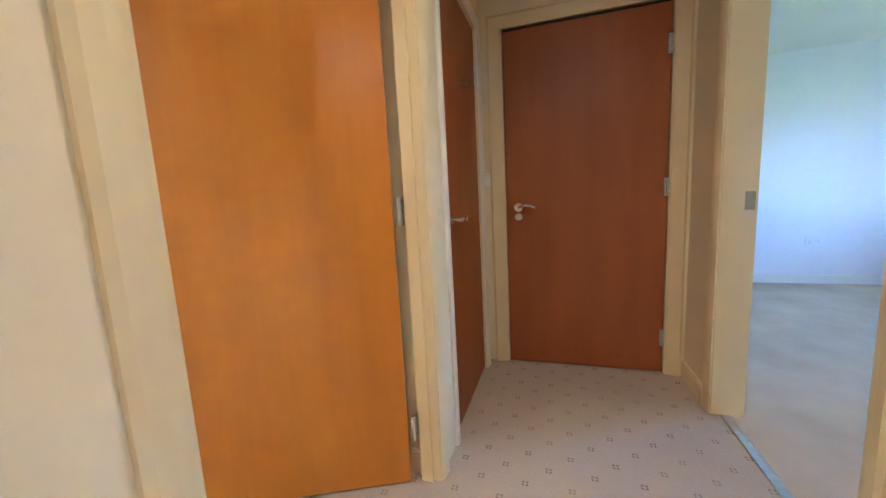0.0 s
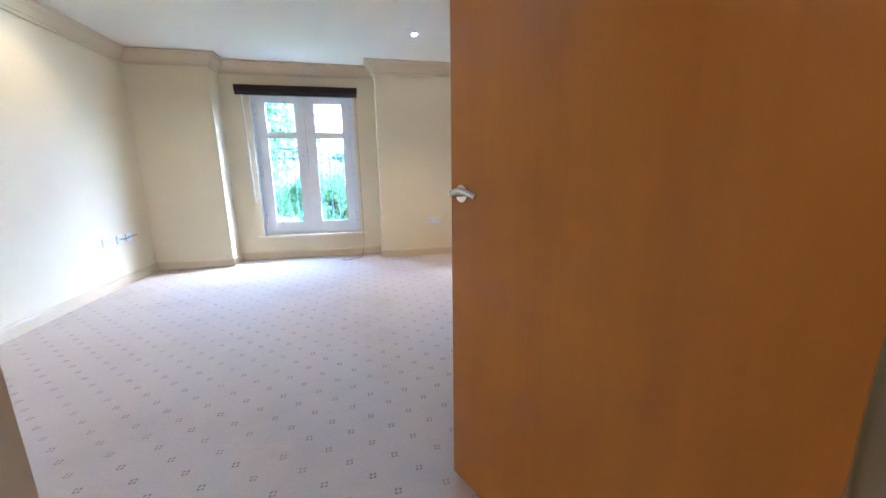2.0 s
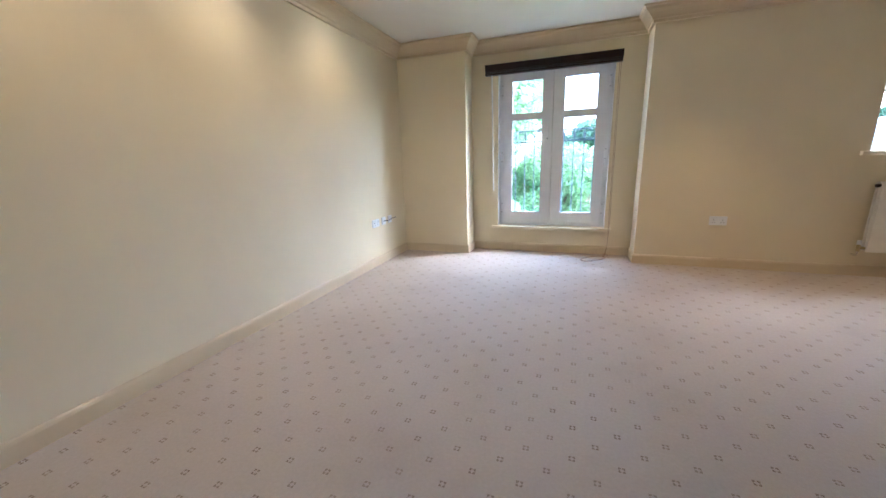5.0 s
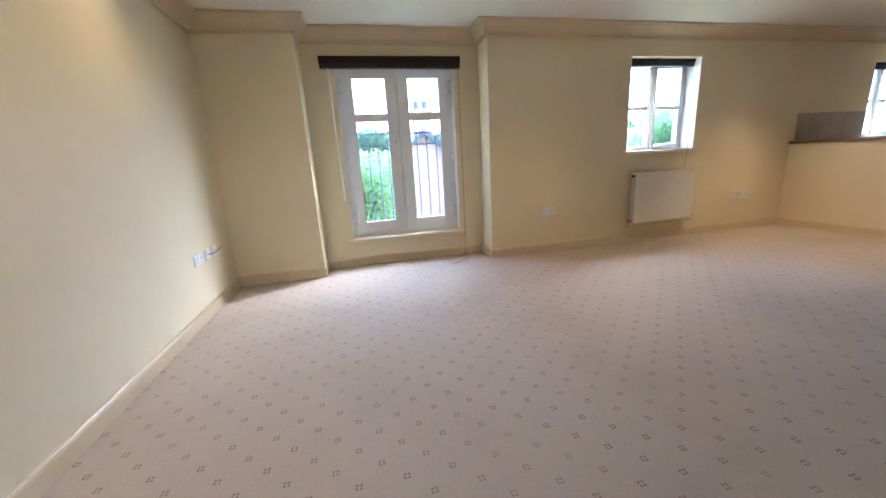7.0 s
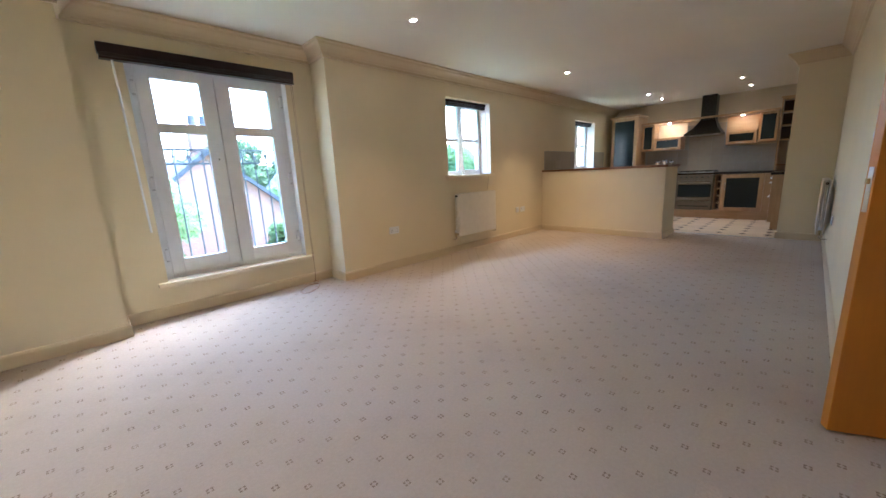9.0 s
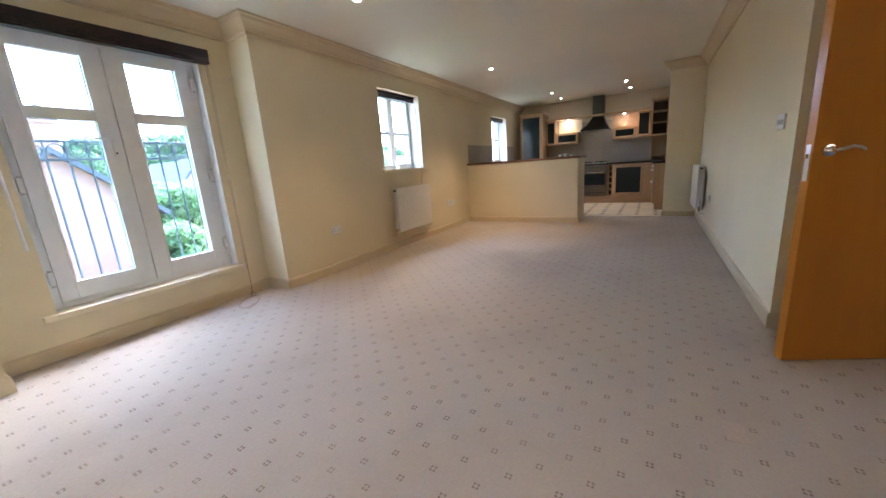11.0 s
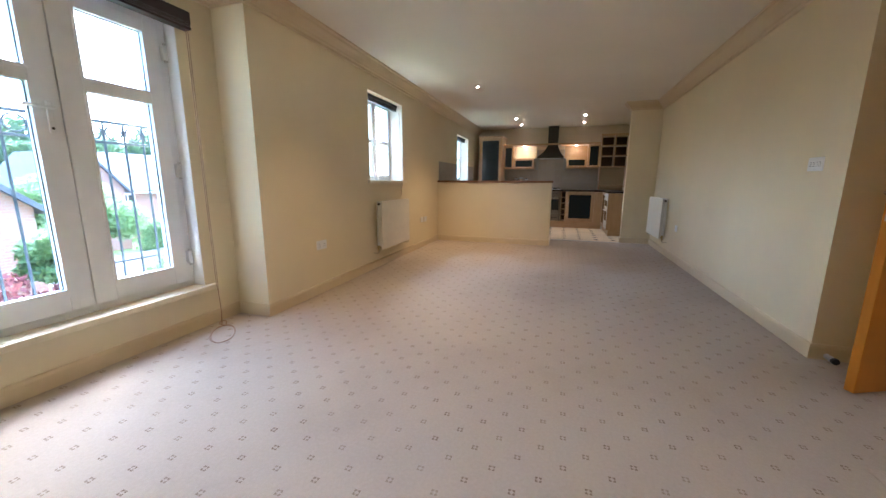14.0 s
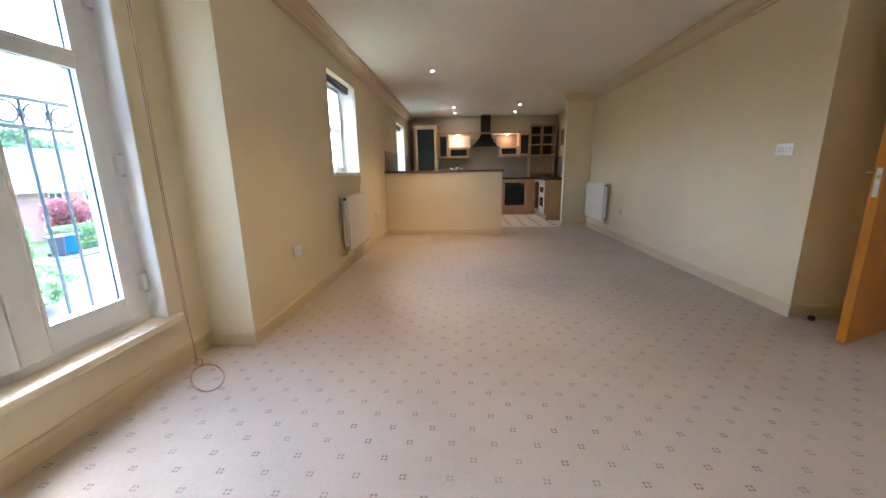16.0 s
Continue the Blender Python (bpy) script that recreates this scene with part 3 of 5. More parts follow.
part("strike_hole", boxes((DOOR_L + 0.002, DOOR_L + 0.003, ROOM_S - 0.035, ROOM_S - 0.022, 1.015, 1.045)), BLACK, bpy.data.objects["door_frame_1"])
for hz in (1.06, 0.235, 1.86):
    butt_hinge(bpy.data.objects["door_frame_1"], 1.286, 0.662, hz)

ARCH = [(0, 0), (0.066, 0), (0.066, 0.010), (0.055, 0.018), (0.030, 0.015), (0.012, 0.011), (0.004, 0.008), (0, 0.006)]


def architrave(name, label, material, a, b, top, face, normal, axis="x", w=0.066):
    """Three mitred moulded legs round an opening from a to b along an axis, on the plane face."""
    k = w / 0.066
    prof = [(u * k, v) for u, v in ARCH]

    def at(u, v, z):
        return Vector((u, face + normal * v, z)) if axis == "x" else Vector((face + normal * v, u, z))

    bm = bmesh.new()
    corners = ((a, 0.0, -1, 0), (a, top, -1, 1), (b, top, 1, 1), (b, 0.0, 1, 0))
    rings_ = [[bm.verts.new(at(u + su * p, q, z + sz * p)) for p, q in prof] for u, z, su, sz in corners]
    n = len(prof)
    for r0, r1 in zip(rings_, rings_[1:]):
        for i in range(n):
            bm.faces.new((r0[i], r0[(i + 1) % n], r1[(i + 1) % n], r1[i]))
    bm.faces.new(rings_[0])
    bm.faces.new(rings_[-1][::-1])
    return struct(name, bm, material, label, "architrave")


architrave("trim_architrave", "cream moulded architrave round the lounge doorway", LINING, DOOR_L - 0.006, DOOR_R + 0.006, 2.056, HALL_N, -1)
architrave("trim_architrave", "pale moulded architrave round the hall door", ARCH_WHITE, D2[0] - 0.006, D2[1] + 0.006, 2.056, HALL_N, -1, w=0.06)

door2 = leaf("door_2", "closed reddish brown veneer hall door with chrome lever", D2[1] - D2[0] - 0.008, 2.045, DOOR_DARK, pose(D2[0] + 0.004, HALL_N + 0.012, 0))
lever_handle(door2, 0.06, 1.0, 0.0, -1, 1, False)
# Stud modelled where the hall lamp reflects in the veneer; no fitting there.
part("lamp_glint", cyl((0.36, 0, 1.66), (0.36, -0.03, 1.66), 0.012, 12), BRASS, door2, "small brass stud in place of a lamp's reflection", True)
for hz in (0.22, 1.0, 1.80):
    butt_hinge(door2, D2[1] - D2[0] - 0.012, -0.006, hz)
struct("door_frame_2", boxes((D2[0] - 0.03, D2[0], HALL_N, ROOM_S, 0, 2.08), (D2[1], D2[1] + 0.03, HALL_N, ROOM_S, 0, 2.08), (D2[0], D2[1], HALL_N, ROOM_S, 2.05, 2.08)), LINING, "cream painted door lining", "door frame")

D3 = (-0.46, 0.443)
door3 = leaf("door_3", "closed reddish brown veneer front door with chrome lever and lock", D3[1] - D3[0] - 0.008, 2.06, DOOR_DARK, pose(HALL_E + 0.010, D3[1] - 0.004, 0, 0, 0, -90))
lever_handle(door3, 0.075, 1.02, 0.0, -1, 1, True)
for hz in (0.22, 1.1, 1.85):
    butt_hinge(door3, D3[1] - D3[0] - 0.02, -0.004, hz)
architrave("trim_architrave", "cream moulded architrave round the front door", LINING, D3[0] - 0.008, D3[1] + 0.008, 2.075, HALL_E, -1, "y", 0.08)
struct("door_frame_3", boxes((HALL_E + 0.06, HALL_E + 0.12, D3[0], D3[1], 0, 2.09)), DARK_VOID, "dark backing behind the closed front door", "door frame")
struct("door_frame_2_back", boxes((D2[0], D2[1], ROOM_S - 0.03, ROOM_S, 0, 2.05)), DARK_VOID, "dark cupboard backing behind the closed hall door", "door frame")

# bedroom doorway
struct("door_frame_4", boxes((2.037, 2.067, HALL_S - 0.135, HALL_S, 0, 2.08), (1.14, 1.17, HALL_S - 0.135, HALL_S, 0, 2.08), (1.17, 2.037, HALL_S - 0.135, HALL_S, 2.05, 2.08)), LINING, "cream painted bedroom door lining", "door frame")
part("strike_plate", boxes((2.0355, 2.037, HALL_S - 0.125, HALL_S - 0.088, 0.98, 1.06)), BRASS, bpy.data.objects["door_frame_4"], "small brass strike plate")
architrave("trim_architrave", "cream moulded architrave round the bedroom doorway", LINING, 1.164, 2.043, 2.056, HALL_S, 1)


# ---- sockets and switches ----
def plate(name, label, category, w, m, kind):
    t = thing(name, label, category, m)
    h = 0.086
    part("faceplate", boxes((-w / 2, w / 2, -0.010, 0, -h / 2, h / 2), bevel=0.004), WHITE_PLASTIC, t)
    if kind == "socket":
        for c in ((-0.036, 0.036) if w > 0.1 else (0,)):
            part("pin_hole", boxes((c - 0.003, c + 0.003, -0.0112, -0.0098, 0.004, 0.013)), BLACK, t)
            for s in (-1, 1):
                part("pin_hole", boxes((c + s * 0.011 - 0.004, c + s * 0.011 + 0.004, -0.0112, -0.0098, -0.018, -0.014)), BLACK, t)
            part("rocker", boxes((c + 0.018 - 0.006, c + 0.018 + 0.006, -0.013, -0.009, 0.012, 0.030), bevel=0.001), WHITE_PLASTIC, t)
    elif kind == "switch":
        for c in (-0.045, -0.015, 0.015, 0.045):
            part("rocker", boxes((c - 0.006, c + 0.006, -0.014, -0.009, -0.012, 0.012), bevel=0.001), WHITE_PLASTIC, t)
            part("gap", boxes((c - 0.008, c + 0.008, -0.0104, -0.0095, -0.014, 0.014)), BLACK, t)
    elif kind == "aerial":
        for c in (-0.012, 0.012):
            part("jack", cyl((c, -0.013, 0), (c, -0.009, 0), 0.007, 12), STEEL, t)
    return t


plate("double_socket", "white plastic double wall socket above the skirting", "socket", 0.146, pose(1.54, NORTH, 0.465), "socket")
plate("telephone_socket", "small white telephone wall plate", "socket", 0.086, pose(4.165, NORTH, 0.452), "aerial")
plate("double_socket", "white plastic double wall socket beside a telephone plate", "socket", 0.146, pose(4.32, NORTH, 0.450), "socket")
plate("double_socket", "white plastic double wall socket beside two aerial plates", "socket", 0.146, pose(WEST, 4.40, 0.47, 0, 0, 90), "socket")
plate("aerial_socket", "white television aerial wall plate", "socket", 0.086, pose(WEST, 4.575, 0.47, 0, 0, 90), "aerial")
plate("aerial_socket", "white television aerial wall plate", "socket", 0.086, pose(WEST, 4.72, 0.47, 0, 0, 90), "aerial")
plate("light_switch", "white plastic four-gang light switch", "switch", 0.146, pose(1.625, SOUTH, 1.185, 0, 0, 180), "switch")
plate("single_socket", "white plastic single wall plate", "socket", 0.086, pose(4.32, SOUTH, 0.45, 0, 0, 180), "aerial")
plate("bedroom_socket", "white double wall socket on the bedroom wall", "socket", 0.146, pose(BED_E, -2.45, 0.45, 0, 0, -90), "socket")
plate("hall_switch", "cream light switch plate in the hall corner", "switch", 0.07, pose(HALL_E, 0.555, 1.20, 0, 0, -90), "none")


lead = thing("aerial_lead", "short dark aerial lead plugged into the wall plate", "cable", pose(WEST, 4.575, 0.47))
part("plug", cyl((0.010, 0.012, 0.0), (0.034, 0.012, 0.0), 0.006, 10), STEEL, lead, smooth=True)
part("cable", add_tube(bmesh.new(), [(0.032, 0.012, 0.0), (0.052, 0.02, 0.002), (0.058, 0.06, 0.010), (0.052, 0.12, 0.016), (0.046, 0.19, 0.012), (0.044, 0.225, 0.014)], 0.0032, 8), BLACK, lead, smooth=True)


# ---- radiators ----
def radiator(label, w, h, m, valve):
    r = thing("radiator", label, "radiator", m)
    part("front_panel", boxes((-w / 2, w / 2, -0.105, -0.092, 0, h), bevel=0.006), RADIATOR, r)
    part("back_panel", boxes((-w / 2, w / 2, -0.045, -0.033, 0.005, h - 0.005), bevel=0.004), RADIATOR, r)
    for s in (-1, 1):
        part("side_pipe", cyl((s * (w / 2 - 0.012), -0.07, 0.02), (s * (w / 2 - 0.012), -0.07, h - 0.02), 0.012, 12), RADIATOR, r, smooth=True)
        for z in (0.03, h - 0.03):
            part("end_cap", cyl((s * (w / 2 - 0.01), -0.07, z), (s * (w / 2 + 0.018), -0.07, z), 0.014, 12), BLACK if z > 0.1 else BRASS, r, smooth=True)
        part("wall_bracket", boxes((s * w * 0.3 - 0.02, s * w * 0.3 + 0.02, -0.034, 0, 0.1, h - 0.1)), RADIATOR, r)
    grille = bmesh.new()
    for k in range(int(w / 0.02)):
        x = -w / 2 + 0.012 + k * 0.02
        add_box(grille, x, x + 0.010, -0.09, -0.047, h - 0.004, h + 0.002)
    add_box(grille, -w / 2, w / 2, -0.092, -0.088, h - 0.012, h + 0.002)
    add_box(grille, -w / 2, w / 2, -0.049, -0.045, h - 0.012, h + 0.002)
    part("top_grille", grille, RADIATOR, r)
    part("convector", boxes(*[(-w / 2 + 0.02 + k * 0.03, -w / 2 + 0.022 + k * 0.03, -0.09, -0.047, 0.03, h - 0.02) for k in range(int(w / 0.03) - 1)]), RADIATOR, r)
    x = valve * (w / 2 + 0.035)
    v = part("valve", cyl((x, -0.07, 0.0), (x, -0.07, 0.06), 0.013, 12), BRASS, r, smooth=True)
    part("valve_cap", cyl((x, -0.07, 0.06), (x, -0.07, 0.095), 0.017, 14, 0.014), WHITE_PLASTIC, v, smooth=True)
    part("pipe", add_tube(bmesh.new(), [(x, -0.07, 0.0), (x, -0.07, -0.025), (x, -0.05, -0.04), (x, 0.0, -0.04)], 0.0075, 10), CHROME, v, smooth=True)
    x = -valve * (w / 2 + 0.03)
    v = part("lockshield_valve", cyl((x, -0.07, 0.0), (x, -0.07, 0.055), 0.012, 12), BRASS, r, smooth=True)
    part("pipe", add_tube(bmesh.new(), [(x, -0.07, 0.0), (x, -0.07, -0.025), (x, -0.05, -0.04), (x, 0.0, -0.04)], 0.0075, 10), CHROME, v, smooth=True)
    return r


radiator("white enamelled panel radiator below the small window", 0.84, 0.59, pose(3.01, NORTH, 0.235), -1)
radiator("white enamelled panel radiator on the long wall", 0.86, 0.60, pose(5.17, SOUTH, 0.235, 0, 0, 180), 1)

# door stop on the carpet beside the open door
stop = thing("door_stop", "small dark rubber door stop on the skirting", "door stop", pose(1.37, 1.37, 0))
part("body", cyl((-0.03, 0, 0.028), (-0.095, 0.0, 0.028), 0.016, 12), STEEL, stop, smooth=True)
part("rubber_tip", cyl((-0.095, 0, 0.028), (-0.115, 0, 0.028), 0.019, 12), BLACK, stop, smooth=True)


# ---- recessed ceiling lamps ----
def downlight(x, y, watts, spread=80, group="ceiling spots", tone=(1.0, 0.66, 0.33)):
    d = thing("downlight", "small round recessed ceiling spot with a metal ring, lit", "ceiling light", pose(x, y, CEILING), group)
    bm = bmesh.new()
    n = 24
    prof = [(0.044, 0.0), (0.044, -0.004), (0.040, -0.007), (0.029, -0.006), (0.027, -0.002), (0.027, 0.0)]
    rings_ = [[bm.verts.new((r * math.cos(2 * math.pi * k / n), r * math.sin(2 * math.pi * k / n), z)) for k in range(n)] for r, z in prof]
    for a, b in zip(rings_, rings_[1:] + rings_[:1]):
        for k in range(n):
            bm.faces.new((a[k], a[(k + 1) % n], b[(k + 1) % n], b[k]))
    part("ring", bm, STEEL, d, smooth=True)
    part("lamp", cyl((0, 0, -0.0035), (0, 0, -0.0005), 0.018, 20), LAMP, d, "glowing halogen lamp")
    lamp = new("spot", bpy.data.lights.new("spot", "SPOT"))
    lamp.data.energy, lamp.data.color = watts, tone
    lamp.data.spot_size, lamp.data.spot_blend, lamp.data.shadow_soft_size = radians(spread), 1.0, 0.03
    lamp.matrix_world = pose(x, y, CEILING - 0.012)
    return d


for y in (3.78, 2.78, 1.85):
    downlight(-1.43, y, 0.9, 130)
for x, y, e in ((1.21, 4.20, 2.8), (4.02, 4.20, 5.0)):
    downlight(x, y, e, 95, tone=(1.0, 0.60, 0.27))
for x, y in ((6.85, 3.99), (6.77, 2.61), (7.69, 3.98), (7.69, 2.58)):
    downlight(x, y, 1.2, 85, tone=(1.0, 0.60, 0.26))
# Hall spots are out of view; the one at x -0.95 is added fill.
for x, y in ((0.75, -0.12), (-0.95, 0.0)):
    downlight(x, y, 0.55, 150, "hall spots")

# lifted square of carpet over a floor box
flap = thing("floor_box_flap", "small loose rectangular flap of beige carpet", "floor hatch", pose(0.245, 1.77, 0, 0, 0, 4))
part("flap", boxes((-0.06, 0.06, -0.035, 0.035, 0.0, 0.002), bevel=0.0008), plain("pale_carpet_patch", (0.51, 0.42, 0.335), 0.95, 0, 400, 0.4, 0.08, 0.1), flap)

peg = thing("casement_stay", "small white and brown casement stay on the window board", "window stay", pose(3.03, 5.30, W2[2] + 0.004))
part("base", cyl((0, 0, 0), (0, 0, 0.012), 0.035, 18, 0.03), WHITE_PLASTIC, peg, smooth=True)
part("cup", cyl((0, 0, 0.012), (0, 0, 0.05), 0.014, 14, 0.024), WHITE_PLASTIC, peg, smooth=True)
part("stick", cyl((0, 0, 0.05), (0.004, 0, 0.12), 0.006, 10, 0.004), CAP, peg, smooth=True)


# ---- kitchen ----
def tiled(name, c, rough, var=0.08):
    m = Mat(name, rough, 0, 0.5)
    v = m.coords(world=True)
    info = m.node("ObjectInfo")
    each = m.ramp(info.outputs["Random"], [(0.0, shade(c, 1 - var)), (1.0, shade(c, 1 + var))])
    m.color(m.mix(0.5, each, m.ramp(m.noise(14, 4, v), [(0.3, (0.85, 0.85, 0.85)), (0.7, (1, 1, 1))]), "MULTIPLY"))
    m.bump(m.noise(40, 2, v), 0.03, 0.001)
    return m.m


FLOOR_TILE = tiled("cream_vinyl_tile", (0.64, 0.53, 0.37), 0.45)
INSET = tiled("dark_floor_inset", (0.03, 0.024, 0.02), 0.6, 0.2)
WALL_GROUT = plain("grey_grout", (0.36, 0.345, 0.32), 0.85, 0, 200, 0.1, 0.1)
WALL_TILE = tiled("taupe_wall_tile", (0.40, 0.335, 0.265), 0.35, 0.06)
GROUT = plain("pale_grout", (0.45, 0.40, 0.32), 0.85, 0, 200, 0.1, 0.1)

FX = 7.75      # front plane of the base units on the back wall
WX = 8.02      # front plane of the wall units


def glazed_door(parent, y0, y1, z0, z1, x, frame_w=0.05, face=-1, glass=DARK_GLASS, knob=None):
    """A framed door with a dark glass panel, in a plane of constant x."""
    x0, x1 = (x, x + 0.02)
    bm = boxes((x0, x1, y0, y0 + frame_w, z0, z1), (x0, x1, y1 - frame_w, y1, z0, z1), (x0, x1, y0 + frame_w, y1 - frame_w, z0, z0 + frame_w), (x0, x1, y0 + frame_w, y1 - frame_w, z1 - frame_w, z1), bevel=0.003)
    d = part("door", bm, MAPLE, parent)
    part("glass_panel", boxes((x0 + 0.006, x1 - 0.004, y0 + frame_w, y1 - frame_w, z0 + frame_w, z1 - frame_w)), glass, d, "smoked dark glass panel")
    if knob:
        ky, kz, vert = knob
        a, b = ((ky, kz - 0.06), (ky, kz + 0.06)) if vert else ((ky - 0.06, kz), (ky + 0.06, kz))
        part("handle", add_tube(bmesh.new(), [(x0, *a), (x0 - 0.025, *a), (x0 - 0.025, *b), (x0, *b)], 0.005, 8), STEEL, d, "slim steel bar handle", True)
    return d


def carcass(name, label, x0, x1, y0, y1, z0, z1, material=MAPLE):
    t = thing(name, label, "cabinet")
    part("body", boxes((x0, x1, y0, y1, z0, z1), bevel=0.002), material, t)
    return t


# tall glazed unit in the corner
tall = carcass("tall_cabinet", "tall maple cabinet with a smoked glass door", FX, EAST, 4.42, 4.97, 0.0, 2.13)
glazed_door(tall, 4.43, 4.96, 0.12, 2.12, FX - 0.021, 0.06, knob=(4.47, 1.1, True))
part("cornice", boxes((FX - 0.05, EAST, 4.39, 5.0, 2.13, 2.165), bevel=0.008), MAPLE_H, tall)

# base units along the back wall
base = carcass("base_cabinet", "maple base cabinet with a smoked glass door", FX, EAST, 2.24, 2.86, 0.155, 0.855)
glazed_door(base, 2.245, 2.855, 0.165, 0.845, FX - 0.021, 0.065, knob=(2.80, 0.62, True))
corner = carcass("corner_cabinet", "plain maple corner filler cabinet", FX, EAST, 2.06, 2.238, 0.155, 0.855)
part("door", boxes((FX - 0.02, FX - 0.001, 2.065, 2.235, 0.165, 0.845), bevel=0.003), MAPLE, corner)
far = carcass("base_cabinet", "plain maple base cabinet beside the cooker", FX, EAST, 3.63, 4.418, 0.155, 0.855)
for a, b in ((3.64, 4.02), (4.03, 4.41)):
    part("door", boxes((FX - 0.02, FX - 0.001, a, b, 0.165, 0.845), bevel=0.003), MAPLE, far)
rack = thing("wine_rack", "narrow maple wine rack with five open cubbies", "wine rack")
part("back", boxes((FX + 0.30, EAST, 2.865, 2.97, 0.155, 0.855)), DARK_VOID, rack)
for y in (2.865, 2.958):
    part("side", boxes((FX, FX + 0.30, y, y + 0.012, 0.155, 0.855)), MAPLE, rack)
for k in range(6):
    part("shelf", boxes((FX, FX + 0.30, 2.877, 2.958, 0.155 + k * 0.1376, 0.167 + k * 0.1376)), MAPLE, rack)
struct("trim_plinth", boxes((FX + 0.03, FX + 0.05, 2.06, 4.42, 0.0, 0.155)), MAPLE_H, "maple plinth below the kitchen units", "plinth")

# stainless cooker
cook = thing("range_cooker", "stainless steel cooker with a dark glass oven door", "cooker")
part("body", boxes((FX + 0.012, EAST, 2.985, 3.615, 0.16, 0.862), bevel=0.003), STEEL_WARM, cook)
part("control_panel", boxes((FX - 0.018, FX + 0.012, 2.99, 3.61, 0.755, 0.855), bevel=0.005), STEEL_WARM, cook)
for k in range(6):
    y = 3.08 + k * 0.09
    part("knob", cyl((FX - 0.018, y, 0.81), (FX - 0.042, y, 0.81), 0.017, 14, 0.014), BLACK, cook, smooth=True)
od = part("oven_door", boxes((FX - 0.018, FX + 0.012, 2.99, 3.61, 0.345, 0.745), bevel=0.005), STEEL_WARM, cook)
part("oven_glass", boxes((FX - 0.022, FX - 0.017, 3.02, 3.58, 0.415, 0.665), bevel=0.002), DARK_GLASS, od)
part("handle", add_tube(bmesh.new(), [(FX - 0.016, 3.56, 0.70), (FX - 0.055, 3.56, 0.70), (FX - 0.055, 3.04, 0.70), (FX - 0.016, 3.04, 0.70)], 0.010, 8), CHROME, od, smooth=True)
dr = part("drawer", boxes((FX - 0.018, FX + 0.012, 2.99, 3.61, 0.17, 0.335), bevel=0.005), STEEL_WARM, cook)
part("vent_slot", boxes((FX - 0.020, FX - 0.017, 3.04, 3.56, 0.225, 0.245)), BLACK, dr)
hob = thing("gas_hob", "black gas hob with cast iron pan supports", "hob", pose(8.03, 3.30, 0.895))
part("plate", boxes((-0.25, 0.25, -0.30, 0.30, 0.0, 0.012), bevel=0.004), STEEL, hob)
for dx in (-0.12, 0.12):
    for dy in (-0.17, 0.17):
        part("burner", cyl((dx, dy, 0.012), (dx, dy, 0.028), 0.045, 16, 0.04), BLACK, hob, smooth=True)
for dy in (-0.17, 0.17):
    part("pan_support", boxes(*[(dx - 0.004, dx + 0.004, dy - 0.12, dy + 0.12, 0.028, 0.042) for dx in (-0.2, -0.08, 0.08, 0.2)], (-0.2, 0.2, dy - 0.124, dy - 0.116, 0.012, 0.042), (-0.2, 0.2, dy + 0.116, dy + 0.124, 0.012, 0.042)), BLACK, hob)

# worktops
top = thing("worktop", "dark polished stone-effect worktop along the back wall", "worktop")
part("slab", boxes((FX - 0.03, EAST, 2.10, 2.985, 0.857, 0.895), bevel=0.004), WORKTOP, top)
part("slab", boxes((FX - 0.03, EAST, 2.987, 4.418, 0.863, 0.895), bevel=0.004), WORKTOP, top)
top2 = thing("worktop", "dark polished stone-effect worktop over the built-under oven", "worktop")
part("slab", boxes((6.575, EAST, SOUTH, 2.098, 0.857, 0.895), bevel=0.004), WORKTOP, top2)

# run of units under the side worktop, fronts facing the window
side = thing("side_cabinet", "pale maple cabinet with a smoked glass door and plain end panel", "cabinet")
part("end_panel", boxes((6.60, 6.62, SOUTH, 2.075, 0.12, 0.855), bevel=0.002), MAPLE, side, "plain pale maple end panel")
part("plinth", boxes((6.63, 7.72, SOUTH, 2.03, 0.0, 0.12)), MAPLE_H, side)
part("body", boxes((6.62, 7.72, SOUTH, 2.055, 0.12, 0.855)), MAPLE, side)
f = part("door", boxes((7.15, 7.20, 2.056, 2.076, 0.13, 0.845), (7.66, 7.71, 2.056, 2.076, 0.13, 0.845), (7.20, 7.66, 2.056, 2.076, 0.13, 0.18), (7.20, 7.66, 2.056, 2.076, 0.795, 0.845), bevel=0.003), MAPLE, side)
part("glass_panel", boxes((7.20, 7.66, 2.060, 2.070, 0.18, 0.795)), DARK_GLASS, f, "smoked dark glass panel")
oven = thing("double_oven", "white built-under double oven with two glass doors", "oven")
part("control_panel", boxes((6.635, 7.135, 2.056, 2.080, 0.765, 0.845), bevel=0.004), WHITE_PLASTIC, oven)
part("display", boxes((6.82, 6.95, 2.0805, 2.082, 0.79, 0.82)), BLACK, oven)
for x in (6.69, 6.75, 7.02, 7.08):
    part("knob", cyl((x, 2.080, 0.805), (x, 2.102, 0.805), 0.016, 14, 0.013), WHITE_PLASTIC, oven, smooth=True)
